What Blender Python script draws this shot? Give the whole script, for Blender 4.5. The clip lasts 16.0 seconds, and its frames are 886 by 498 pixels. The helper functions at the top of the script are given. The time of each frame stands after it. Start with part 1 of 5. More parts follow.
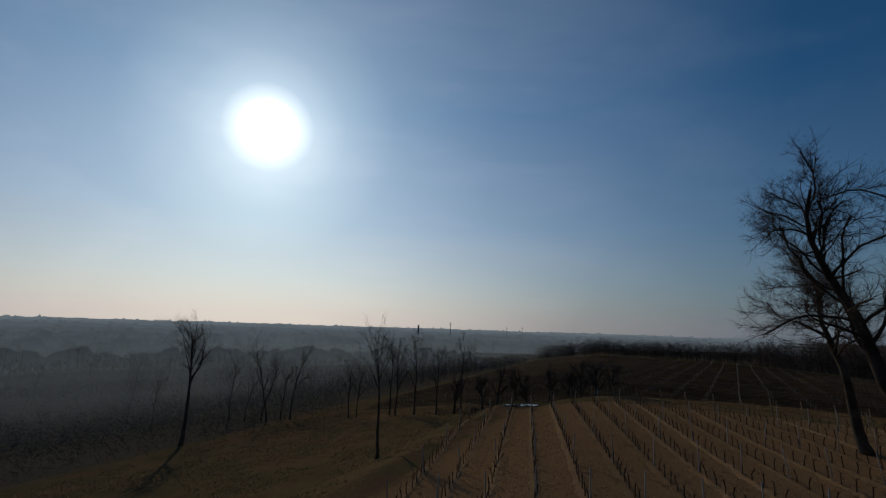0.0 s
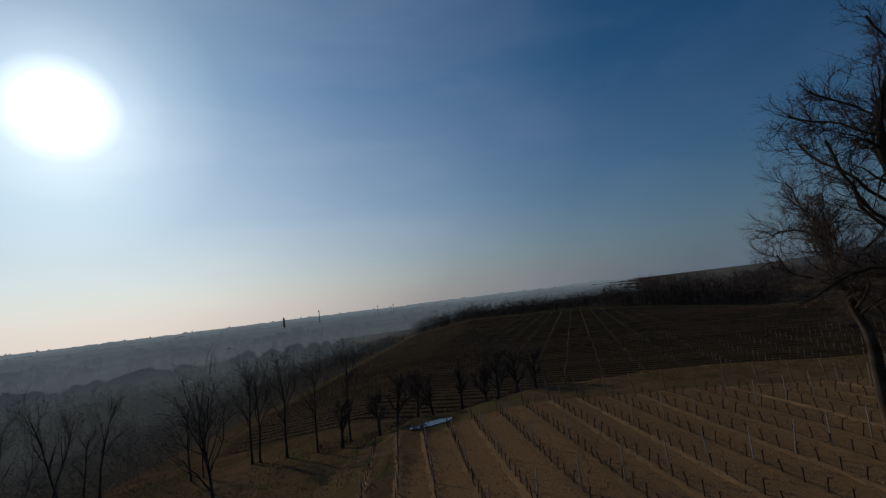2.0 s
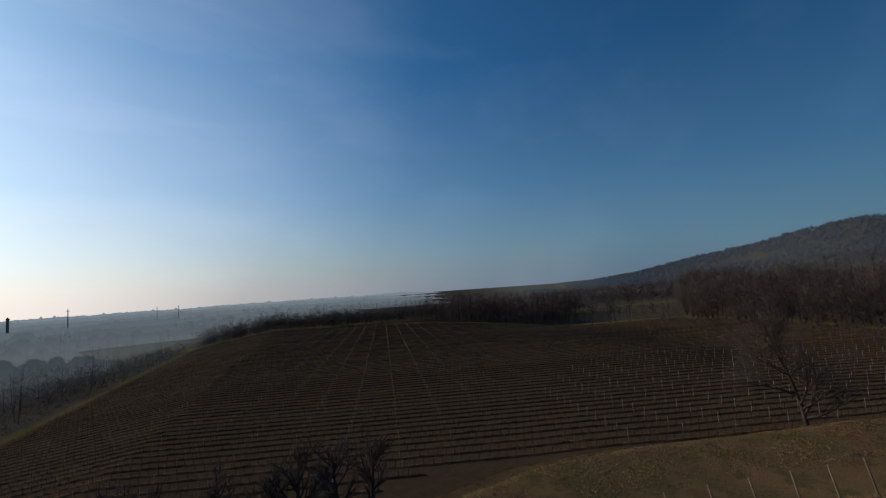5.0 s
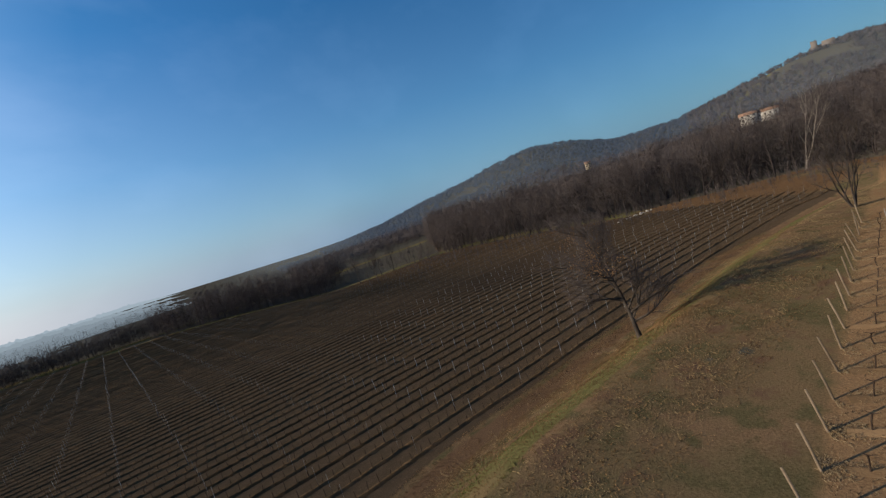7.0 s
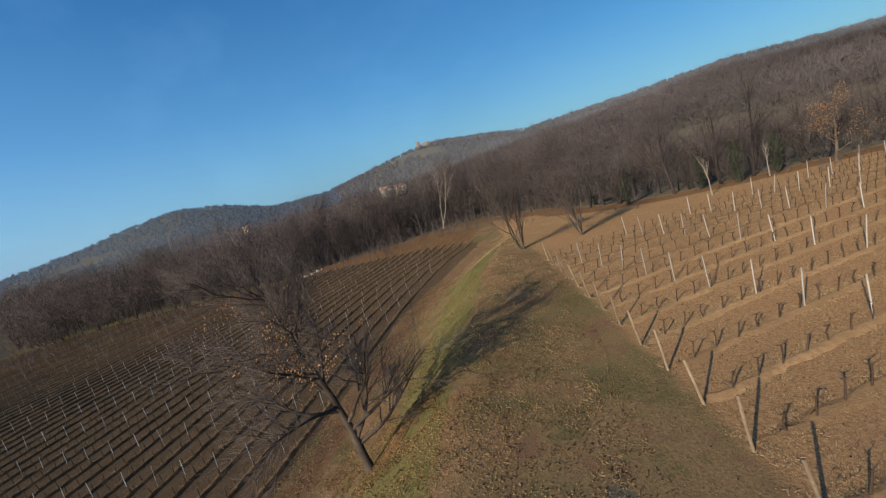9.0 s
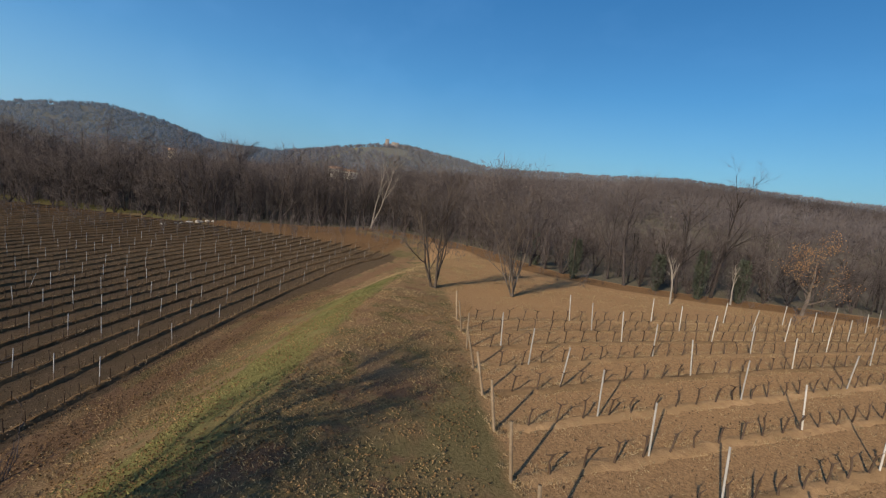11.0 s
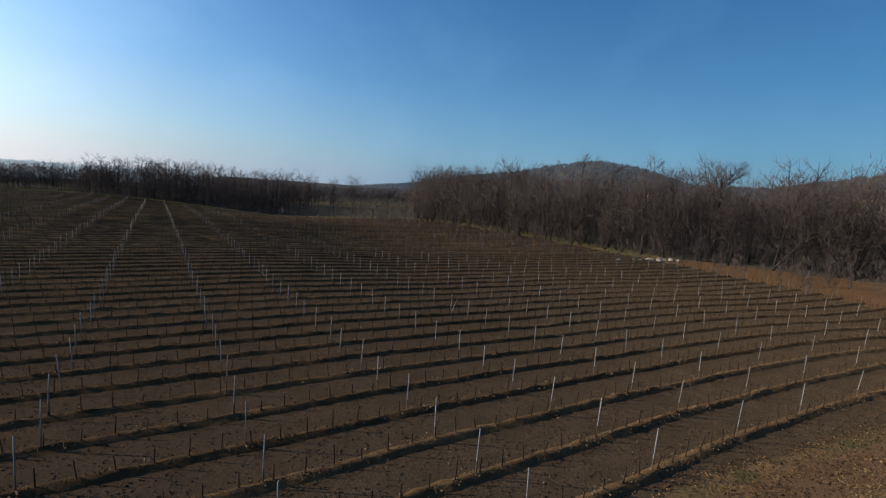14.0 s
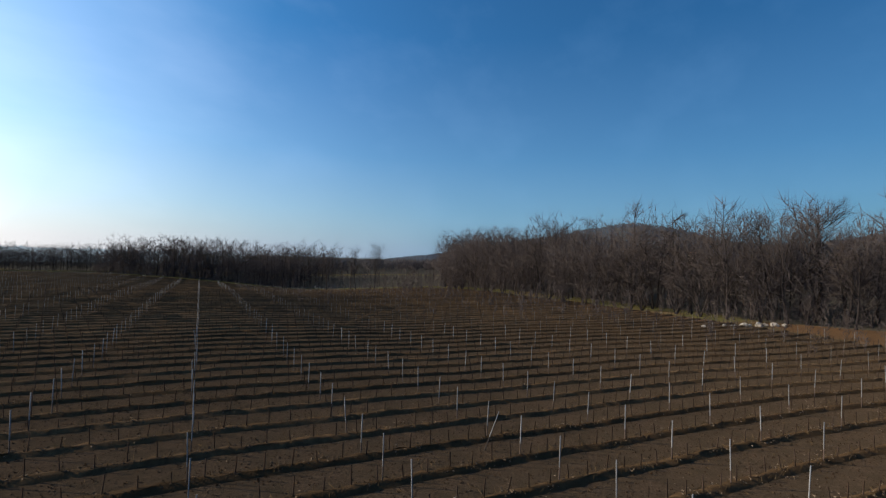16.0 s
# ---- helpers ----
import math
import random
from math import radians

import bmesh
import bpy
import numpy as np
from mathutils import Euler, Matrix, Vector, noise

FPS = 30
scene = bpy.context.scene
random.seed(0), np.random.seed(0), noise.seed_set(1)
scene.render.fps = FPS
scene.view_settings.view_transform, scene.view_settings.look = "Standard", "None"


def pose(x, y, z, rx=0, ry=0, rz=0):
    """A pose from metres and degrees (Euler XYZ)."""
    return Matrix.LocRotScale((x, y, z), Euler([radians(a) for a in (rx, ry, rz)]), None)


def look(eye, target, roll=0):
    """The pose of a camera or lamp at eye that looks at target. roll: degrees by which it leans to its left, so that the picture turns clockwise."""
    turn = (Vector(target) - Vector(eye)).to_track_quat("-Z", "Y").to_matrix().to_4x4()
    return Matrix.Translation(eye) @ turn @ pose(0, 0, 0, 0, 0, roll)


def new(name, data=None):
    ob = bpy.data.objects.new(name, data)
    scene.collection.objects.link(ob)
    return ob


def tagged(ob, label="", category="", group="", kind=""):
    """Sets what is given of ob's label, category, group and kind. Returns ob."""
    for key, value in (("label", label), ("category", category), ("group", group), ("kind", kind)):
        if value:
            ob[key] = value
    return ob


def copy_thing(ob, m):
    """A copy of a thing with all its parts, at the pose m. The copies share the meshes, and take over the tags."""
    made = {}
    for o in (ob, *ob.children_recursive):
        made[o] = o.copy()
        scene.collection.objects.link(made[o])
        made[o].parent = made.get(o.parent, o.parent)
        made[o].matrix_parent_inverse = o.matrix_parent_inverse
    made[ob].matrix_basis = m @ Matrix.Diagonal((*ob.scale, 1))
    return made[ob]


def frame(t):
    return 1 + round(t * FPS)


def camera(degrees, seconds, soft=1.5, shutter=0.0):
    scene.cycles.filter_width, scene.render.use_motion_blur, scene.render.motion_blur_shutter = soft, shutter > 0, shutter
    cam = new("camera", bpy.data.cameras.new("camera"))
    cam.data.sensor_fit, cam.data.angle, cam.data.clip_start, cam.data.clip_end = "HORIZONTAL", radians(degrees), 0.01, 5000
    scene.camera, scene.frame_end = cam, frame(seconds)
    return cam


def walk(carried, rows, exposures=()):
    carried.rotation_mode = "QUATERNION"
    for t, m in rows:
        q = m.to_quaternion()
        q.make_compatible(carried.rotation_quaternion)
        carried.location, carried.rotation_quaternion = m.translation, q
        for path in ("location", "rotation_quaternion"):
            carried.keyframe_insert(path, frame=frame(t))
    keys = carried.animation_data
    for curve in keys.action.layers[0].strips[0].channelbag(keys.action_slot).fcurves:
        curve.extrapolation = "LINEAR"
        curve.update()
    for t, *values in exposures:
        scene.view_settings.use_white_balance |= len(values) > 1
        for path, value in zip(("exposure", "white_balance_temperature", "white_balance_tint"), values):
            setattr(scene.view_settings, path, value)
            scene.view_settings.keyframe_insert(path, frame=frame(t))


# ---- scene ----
cam = camera(90.5, 16.0, 1.25)
PATH = [
    (0, (-28.326, -35.936, 14.582), (-28.348, -33.967, 14.933), 1.8),
    (0.5, (-28.614, -31.544, 15.207), (-28.536, -29.588, 15.616), 0.1),
    (1, (-28.737, -27.143, 15.998), (-28.59, -25.191, 16.408), -0.0),
    (1.5, (-28.764, -22.822, 16.768), (-28.464, -20.87, 17.083), -3.4),
    (2, (-28.524, -18.599, 17.344), (-27.938, -16.7, 17.567), -7.1),
    (2.5, (-27.782, -14.361, 17.792), (-26.972, -12.563, 18.123), -6.0),
    (3, (-26.734, -10.471, 18.205), (-25.895, -8.686, 18.539), -0.3),
    (3.5, (-25.429, -7.191, 18.589), (-24.541, -5.433, 18.934), -1.5),
    (3.7, (-24.538, -5.411, 18.617), (-23.568, -3.693, 18.948), -3.3),
    (5.8, (-14.087, 10.679, 20.032), (-12.586, 12.001, 20.038), -5.7),
    (6, (-12.717, 11.944, 19.954), (-11.155, 13.192, 19.899), -7.3),
    (6.5, (-9.495, 15.203, 19.748), (-7.788, 16.236, 19.616), -9.5),
    (7, (-5.342, 17.921, 19.351), (-3.455, 18.559, 19.172), -16.9),
    (7.5, (-0.728, 19.756, 18.862), (1.257, 19.887, 18.655), -18.2),
    (8, (4.406, 20.476, 18.144), (6.369, 20.177, 17.903), -17.9),
    (8.5, (9.683, 20.022, 17.185), (11.572, 19.433, 16.899), -17.7),
    (9, (14.544, 18.75, 16.237), (16.345, 17.94, 15.924), -15.5),
    (9.2, (16.265, 18.121, 15.894), (18.002, 17.18, 15.584), -14.6),
    (11.3, (27.667, 7.836, 13.904), (29.406, 6.879, 13.657), 12.3),
    (11.5, (29.105, 6.824, 13.654), (30.981, 6.147, 13.507), 17.3),
    (12, (33.162, 4.921, 13.323), (35.147, 5.164, 13.297), 17.5),
    (12.5, (37.547, 4.282, 12.987), (39.415, 4.989, 12.884), 14.2),
    (13, (41.885, 4.495, 12.319), (43.727, 5.21, 12.012), 7.4),
    (13.5, (46.172, 5.249, 11.204), (48.006, 5.959, 10.839), 7.1),
    (14, (50.362, 6.414, 10.129), (52.175, 7.214, 9.859), 4.1),
    (14.5, (54.692, 8.008, 9.189), (56.502, 8.852, 9.084), 2.8),
    (15, (58.234, 9.433, 8.854), (60.021, 10.33, 8.851), 2.7),
    (15.5, (61.799, 10.884, 8.533), (63.561, 11.826, 8.609), 2.5),
    (16, (65.701, 12.778, 7.885), (67.461, 13.727, 7.928), 1.7),
]
EXPOSURES = [(0, -1.5), (2, -1.4), (3.5, -1.2), (6, -0.3), (7, 0.15), (8, 0.45), (9, 0.6), (11.5, 0.52), (12.5, 0.27), (16, 0.25)]
walk(cam, [(t, look(eye, target, roll)) for t, eye, target, roll in PATH], EXPOSURES)


def smooth(a, b, x):
    t = np.clip((np.asarray(x, float) - a) / (b - a), 0, 1)
    return t * t * (3 - 2 * t)


# ---- sky, sun and exposure ----
SUN_AZ, SUN_EL = -24.0, 23.0   # degrees east of +y, above the horizon
sun_dir = Vector((math.sin(radians(SUN_AZ)) * math.cos(radians(SUN_EL)), math.cos(radians(SUN_AZ)) * math.cos(radians(SUN_EL)), math.sin(radians(SUN_EL))))
sun = new("sun", bpy.data.lights.new("sun", "SUN"))
sun.data.energy, sun.data.angle, sun.data.color = 5.0, radians(0.55), (1.0, 0.81, 0.57)
sun.matrix_world = look(sun_dir * 100, (0, 0, 0))

world = bpy.data.worlds.new("sky")
scene.world = world
world.use_nodes = True
wn, wl = world.node_tree.nodes, world.node_tree.links
wn.clear()
w_out, w_bg, w_sky = wn.new("ShaderNodeOutputWorld"), wn.new("ShaderNodeBackground"), wn.new("ShaderNodeTexSky")
w_sky.sky_type, w_sky.sun_disc = "NISHITA", False
w_sky.sun_elevation, w_sky.sun_rotation = radians(SUN_EL), radians(SUN_AZ)
w_sky.air_density, w_sky.dust_density, w_sky.ozone_density, w_sky.altitude = 1.0, 0.3, 3.0, 150
w_tc = wn.new("ShaderNodeTexCoord")
w_dot = wn.new("ShaderNodeVectorMath")
w_dot.operation = "DOT_PRODUCT"
w_dot.inputs[1].default_value = sun_dir
wl.new(w_tc.outputs["Generated"], w_dot.inputs[0])
# aureole round the sun in the thin winter haze, and the burnt-out disc
def ramp_of(stops):
    r = wn.new("ShaderNodeValToRGB")
    es = r.color_ramp.elements
    es[0].position, es[0].color = stops[0][0], (*stops[0][1], 1)
    es[1].position, es[1].color = stops[-1][0], (*stops[-1][1], 1)
    for at, c in stops[1:-1]:
        es.new(at).color = (*c, 1)
    return r


def sky_mix(mode, fac, a, b):
    x = wn.new("ShaderNodeMixRGB")
    x.blend_type = mode
    for k, s in ((0, fac), (1, a), (2, b)):
        if hasattr(s, "links"):
            wl.new(s, x.inputs[k])
        else:
            x.inputs[k].default_value = (*s, 1) if isinstance(s, tuple) else s
    return x.outputs[0]


w_acos = wn.new("ShaderNodeMath")
w_acos.operation = "ARCCOSINE"
wl.new(w_dot.outputs["Value"], w_acos.inputs[0])
w_sep = wn.new("ShaderNodeSeparateXYZ")
wl.new(w_tc.outputs["Generated"], w_sep.inputs[0])
deg = math.pi / 180
w_glow = ramp_of([(0, (14, 14, 14)), (2.6 * deg, (14, 14, 14)), (3.4 * deg, (3.3, 3.3, 3.3)), (5.2 * deg, (1.7, 1.75, 1.8)), (9 * deg, (1.05, 1.12, 1.2)), (15 * deg, (0.6, 0.66, 0.75)), (28 * deg, (0.33, 0.36, 0.41)), (50 * deg, (0.07, 0.08, 0.09)), (1, (0, 0, 0))])
wl.new(w_acos.outputs[0], w_glow.inputs[0])
# pale haze low over the plain, strongest under the sun
w_low = ramp_of([(0, (0.92,) * 3), (0.02, (0.90,) * 3), (0.10, (0.55,) * 3), (0.22, (0.22,) * 3), (0.45, (0,) * 3), (1, (0,) * 3)])
wl.new(w_sep.outputs["Z"], w_low.inputs[0])
w_side = ramp_of([(0, (1.0,) * 3), (0.5, (0.95,) * 3), (1, (0.62,) * 3)])
w_half = wn.new("ShaderNodeMath")
w_half.operation = "MULTIPLY"
w_half.inputs[1].default_value = 1 / math.pi
wl.new(w_acos.outputs[0], w_half.inputs[0])
wl.new(w_half.outputs[0], w_side.inputs[0])
w_hcol = ramp_of([(0, (1.5, 1.45, 1.38)), (0.13, (1.15, 1.1, 1.08)), (0.25, (0.56, 0.55, 0.60)), (0.4, (0.29, 0.355, 0.475)), (0.5, (0.24, 0.35, 0.51)), (1, (0.22, 0.38, 0.62))])
wl.new(w_half.outputs[0], w_hcol.inputs[0])
# thin streaks of high cloud
w_map = wn.new("ShaderNodeMapping")
w_map.inputs["Scale"].default_value, w_map.inputs["Rotation"].default_value = (1.2, 5.0, 7.0), (0.3, 0.2, 0.5)
wl.new(w_tc.outputs["Generated"], w_map.inputs[0])
w_noise = wn.new("ShaderNodeTexNoise")
w_noise.inputs["Scale"].default_value, w_noise.inputs["Detail"].default_value, w_noise.inputs["Roughness"].default_value = 1.3, 5, 0.55
wl.new(w_map.outputs[0], w_noise.inputs["Vector"])
w_cir = ramp_of([(0, (0,) * 3), (0.48, (0,) * 3), (0.75, (0.065,) * 3), (1, (0.11,) * 3)])
wl.new(w_noise.outputs["Fac"], w_cir.inputs[0])
w_scale = wn.new("ShaderNodeVectorMath")
w_scale.operation = "SCALE"
w_scale.inputs["Scale"].default_value = 0.1
wl.new(w_sky.outputs[0], w_scale.inputs[0])
w_hue = wn.new("ShaderNodeHueSaturation")
w_hue.inputs["Saturation"].default_value = 1.15
wl.new(w_scale.outputs[0], w_hue.inputs["Color"])
blue = sky_mix("MULTIPLY", 1.0, w_hue.outputs[0], (0.56, 1.02, 1.18))
hazy = sky_mix("MIX", sky_mix("MULTIPLY", 1.0, w_low.outputs[0], w_side.outputs[0]), blue, w_hcol.outputs[0])
cloudy = sky_mix("ADD", 1.0, hazy, sky_mix("MULTIPLY", 1.0, w_cir.outputs[0], w_hcol.outputs[0]))
# hazy air is far brighter on the sun's side
w_phase = ramp_of([(0, (2.75, 2.3, 2.1)), (0.17, (2.35, 2.1, 1.95)), (0.36, (1.68, 1.68, 1.7)), (0.55, (1.18, 1.29, 1.34)), (0.75, (0.82, 0.91, 0.95)), (1, (0.76, 0.84, 0.87))])
wl.new(w_half.outputs[0], w_phase.inputs[0])
lit = sky_mix("MULTIPLY", 1.0, cloudy, w_phase.outputs[0])
wl.new(sky_mix("ADD", 1.0, lit, w_glow.outputs[0]), w_bg.inputs[0])
w_bg.inputs["Strength"].default_value = 0.61
wl.new(w_bg.outputs[0], w_out.inputs[0])


# ---- materials ----
def nodes_of(name):
    m = bpy.data.materials.new(name)
    m.use_nodes = True
    n, l = m.node_tree.nodes, m.node_tree.links
    return m, n, l, n["Principled BSDF"]


def noise_node(n, l, scale, detail=6, rough=0.6, vec=None):
    t = n.new("ShaderNodeTexNoise")
    t.inputs["Scale"].default_value, t.inputs["Detail"].default_value, t.inputs["Roughness"].default_value = scale, detail, rough
    if vec is not None:
        l.new(vec, t.inputs["Vector"])
    return t


def mix_node(n, l, fac, a, b, mode="MIX"):
    x = n.new("ShaderNodeMixRGB")
    x.blend_type = mode
    for k, s in ((0, fac), (1, a), (2, b)):
        if hasattr(s, "links"):
            l.new(s, x.inputs[k])
        elif isinstance(s, tuple):
            x.inputs[k].default_value = (*s, 1)
        else:
            x.inputs[k].default_value = s
    return x.outputs[0]


def sharpen(n, l, s, lo, hi):
    r = n.new("ShaderNodeMapRange")
    r.inputs["From Min"].default_value, r.inputs["From Max"].default_value = lo, hi
    l.new(s, r.inputs["Value"])
    return r.outputs[0]


def plain(name, c1, c2, scale, rough=0.85, bump=0.3, metal=0.0, spread=0.25, bump_scale=4.0, coord="Object"):
    """Two-tone material with grain, stains and a tone that varies from object to object."""
    m, n, l, b = nodes_of(name)
    tc = n.new("ShaderNodeTexCoord")
    fine = noise_node(n, l, scale, 8, 0.65, tc.outputs[coord])
    broad = noise_node(n, l, scale * 0.13, 3, 0.5, tc.outputs[coord])
    col = mix_node(n, l, sharpen(n, l, fine.outputs["Fac"], 0.3, 0.7), c1, c2)
    col = mix_node(n, l, sharpen(n, l, broad.outputs["Fac"], 0.35, 0.7), col, tuple(0.6 * v for v in c1))
    info = n.new("ShaderNodeObjectInfo")
    var = n.new("ShaderNodeHueSaturation")
    val = n.new("ShaderNodeMapRange")
    val.inputs["To Min"].default_value, val.inputs["To Max"].default_value = 1 - spread, 1 + spread
    l.new(info.outputs["Random"], val.inputs["Value"])
    l.new(val.outputs[0], var.inputs["Value"])
    l.new(col, var.inputs["Color"])
    l.new(var.outputs[0], b.inputs["Base Color"])
    b.inputs["Roughness"].default_value, b.inputs["Metallic"].default_value = rough, metal
    b.inputs["Diffuse Roughness"].default_value = 0.35 if rough > 0.9 else 0.2
    if rough > 0.85:
        b.inputs["Specular IOR Level"].default_value = 0.02
    if bump:
        bm_ = n.new("ShaderNodeBump")
        bm_.inputs["Strength"].default_value, bm_.inputs["Distance"].default_value = bump, 0.05
        grain = noise_node(n, l, scale * bump_scale, 5, 0.6, tc.outputs[coord])
        l.new(grain.outputs["Fac"], bm_.inputs["Height"])
        l.new(bm_.outputs[0], b.inputs["Normal"])
    return m


M_BARK = plain("dark_bark", (0.06, 0.048, 0.04), (0.125, 0.102, 0.085), 6, 0.95, 0.8)
M_TWIG = plain("brown_twigs", (0.062, 0.052, 0.05), (0.115, 0.097, 0.093), 0.7, 0.95, 0)
M_PALE = plain("pale_bark", (0.27, 0.24, 0.21), (0.15, 0.13, 0.11), 3, 0.9, 0.4)
M_STRAW = plain("dry_grass_on_soil", (0.135, 0.086, 0.044), (0.055, 0.034, 0.02), 3.5, 0.95, 0.9)
M_TAN = plain("pale_grass_strip", (0.235, 0.153, 0.082), (0.135, 0.084, 0.047), 3.0, 0.95, 0.9)
M_GRASS = plain("dry_grass_blades", (0.27, 0.195, 0.105), (0.16, 0.12, 0.06), 2.0, 0.9, 0)
M_GREEN = plain("green_grass_blades", (0.085, 0.09, 0.03), (0.16, 0.14, 0.065), 0.8, 0.9, 0)
M_POST_WOOD = plain("weathered_wood", (0.23, 0.175, 0.12), (0.14, 0.105, 0.073), 9, 0.9, 0.5)
M_POST_STEEL = plain("galvanised_steel", (0.28, 0.285, 0.29), (0.2, 0.205, 0.21), 14, 0.65, 0.1, 0.2)
M_POST_FOOT = plain("dark_post_foot", (0.075, 0.055, 0.045), (0.13, 0.085, 0.06), 14, 0.8, 0.2)
M_VINE = plain("vine_wood", (0.045, 0.031, 0.024), (0.085, 0.06, 0.044), 12, 0.95, 0.4)
# darkened copy of the steel: far posts' backlit shade is in the colour
M_POST_FAR = plain("backlit_galvanised_steel", (0.21, 0.215, 0.22), (0.15, 0.155, 0.16), 14, 0.7, 0, 0.1)
# twig brown, lightened and greyed in the base colour for distance haze
M_HILL = plain("haze_greyed_hill_woods", (0.078, 0.068, 0.069), (0.128, 0.112, 0.112), 0.05, 0.95, 0)
M_CONC = plain("grey_concrete_post", (0.33, 0.31, 0.285), (0.23, 0.22, 0.20), 14, 0.85, 0.2)
M_LEAF = plain("dead_oak_leaves", (0.36, 0.18, 0.07), (0.50, 0.30, 0.12), 3, 0.8, 0)
M_ROCK = plain("pale_limestone", (0.36, 0.335, 0.30), (0.24, 0.225, 0.20), 1.5, 0.9, 0.6)
M_COPSE = plain("bare_copse_twigs", (0.10, 0.09, 0.085), (0.16, 0.145, 0.135), 0.05, 0.95, 0)
M_OLD_STONE = plain("old_castle_stone", (0.17, 0.142, 0.12), (0.12, 0.10, 0.085), 0.15, 0.95, 0)
M_WOODBARK = plain("grey_woodland_bark", (0.032, 0.027, 0.026), (0.06, 0.05, 0.048), 3, 0.95, 0)
M_PALE_GRASS = plain("bleached_grass_blades", (0.35, 0.26, 0.15), (0.23, 0.165, 0.092), 1.0, 0.9, 0)
M_IVY = plain("ivy_leaves", (0.018, 0.025, 0.013), (0.036, 0.042, 0.022), 3, 0.6, 0)
M_SOIL = plain("soil_crumbs", (0.042, 0.026, 0.015), (0.085, 0.054, 0.03), 1.5, 0.97, 0)
M_BROWN = plain("brown_soil_crumbs", (0.10, 0.063, 0.036), (0.19, 0.127, 0.072), 1.5, 0.97, 0)
M_WEED = plain("dull_weeds", (0.13, 0.09, 0.047), (0.08, 0.056, 0.03), 1.5, 0.95, 0)
M_LITTER = plain("fallen_leaves", (0.14, 0.083, 0.04), (0.27, 0.175, 0.09), 2.5, 0.9, 0)
M_CLOD = plain("dry_clods", (0.14, 0.105, 0.075), (0.23, 0.185, 0.14), 2.0, 0.95, 0)
M_WATER = plain("still_water", (0.03, 0.035, 0.035), (0.02, 0.022, 0.02), 2.0, 0.04, 0)
M_PANE = plain("dark_window_glass", (0.03, 0.035, 0.04), (0.05, 0.05, 0.055), 2.0, 0.1, 0)
M_WHITE = plain("white_plaster", (0.52, 0.49, 0.45), (0.42, 0.40, 0.36), 0.8, 0.9, 0.2)
M_OCHRE = plain("ochre_plaster", (0.42, 0.36, 0.27), (0.34, 0.29, 0.21), 0.8, 0.9, 0.2)
M_ROOF = plain("clay_roof_tiles", (0.30, 0.19, 0.13), (0.22, 0.13, 0.09), 3.0, 0.9, 0.4)
M_SLATE = plain("grey_stone_far_off", (0.22, 0.22, 0.23), (0.16, 0.16, 0.17), 0.5, 0.9, 0)
M_STONE = plain("old_plastered_stone", (0.42, 0.35, 0.27), (0.28, 0.23, 0.18), 1.2, 0.9, 0.6)


# ---- lie of the land ----
def uv_of(x, y):
    return 0.804 * x - 0.595 * y, 0.595 * x + 0.804 * y


def xy_of(u, v):
    return 0.804 * u + 0.595 * v, -0.595 * u + 0.804 * v


def toe_of(u):
    return np.interp(u, [-90, -36, -26, -18, -9, 0, 12, 54, 66, 82, 97], [18, 28.2, 29.5, 32.5, 37.8, 39.2, 39.6, 40.3, 39.5, 36.5, 33.5])


HILL_AZ = [-180, -150, -100, -60, 40, 55, 64, 70, 76, 80, 85, 90, 95, 102, 108, 113, 117, 122, 128, 140, 150, 165, 180]
HILL_FAR = [48, 24, 0, 0, 0, 0, 26, 54, 70, 90, 105, 88, 53, 53, 79, 96, 100, 84, 60, 62, 66, 52, 48]
HILL_NEAR = [19, 14, 5, 0, 0, 0, 0, 1, 3, 4, 6, 7, 8, 9, 11, 14, 17, 20, 23, 30, 36, 27, 19]


def west_of(x, y):
    return -0.92 * (x + 31.9) + 0.393 * (y - 3.0)


def height(x, y):
    """Height of the ground: upper vineyard, grassy bank, lower field, western slope, plain and wooded hills."""
    x, y = np.asarray(x, float), np.asarray(y, float)
    u, v = uv_of(x, y)
    q = west_of(x, y)
    west = 0.40 * np.clip(q, 0, 7.2) + 0.16 * np.clip(q - 7.2, 0, 96)
    upper = 5.9 - 2.1 * smooth(-17, 0, q) - west - 0.06 * np.clip(u - 42, 0, 90)
    lower = -0.1 + np.interp(u, [36, 45, 54, 63, 75, 90, 118, 160], [0.05, 0.0, -0.3, -0.7, -0.75, -0.5, 0.1, 0.1]) - 0.032 * np.clip(v - 45, -3, 25) - 0.012 * np.clip(v - 70, 0, 280) - 0.15 * np.clip(q - 12, 0, 96)
    lower = lower - 3.2 * np.exp(-((x - 200) ** 2 + (y - 158) ** 2) / 2 / 38 ** 2)
    k = smooth(toe_of(u) - 12.0, toe_of(u) + 1.0, v)
    z = upper * (1 - k) + lower * k
    pool = np.exp(-(((x + 17) / 4.5) ** 2 + ((y - 30.6) / 3.5) ** 2) ** 2)
    z = z * (1 - pool) + 3.75 * pool
    dx, dy = x - 24, y - 12
    r, az = np.hypot(dx, dy), np.degrees(np.arctan2(dx, dy))
    far = np.interp(az, HILL_AZ, HILL_FAR)
    z = np.maximum(z, -15) * (1 - smooth(420, 1080, r)) + np.minimum(z, -18) * smooth(420, 1080, r)
    z = z + np.interp(az, HILL_AZ, HILL_NEAR) * smooth(130, 500, r)
    z = z + (far + 10 * (far > 1)) * smooth(540, 1260, r) * (1 - 0.4 * smooth(1560, 3100, r))
    return z + 0.14 * np.sin(x * 0.18 + 1.3 * np.sin(y * 0.11)) * np.sin(y * 0.14) * smooth(36, 5, np.abs(v - 29))


def h1(x, y):
    return float(height(x, y))


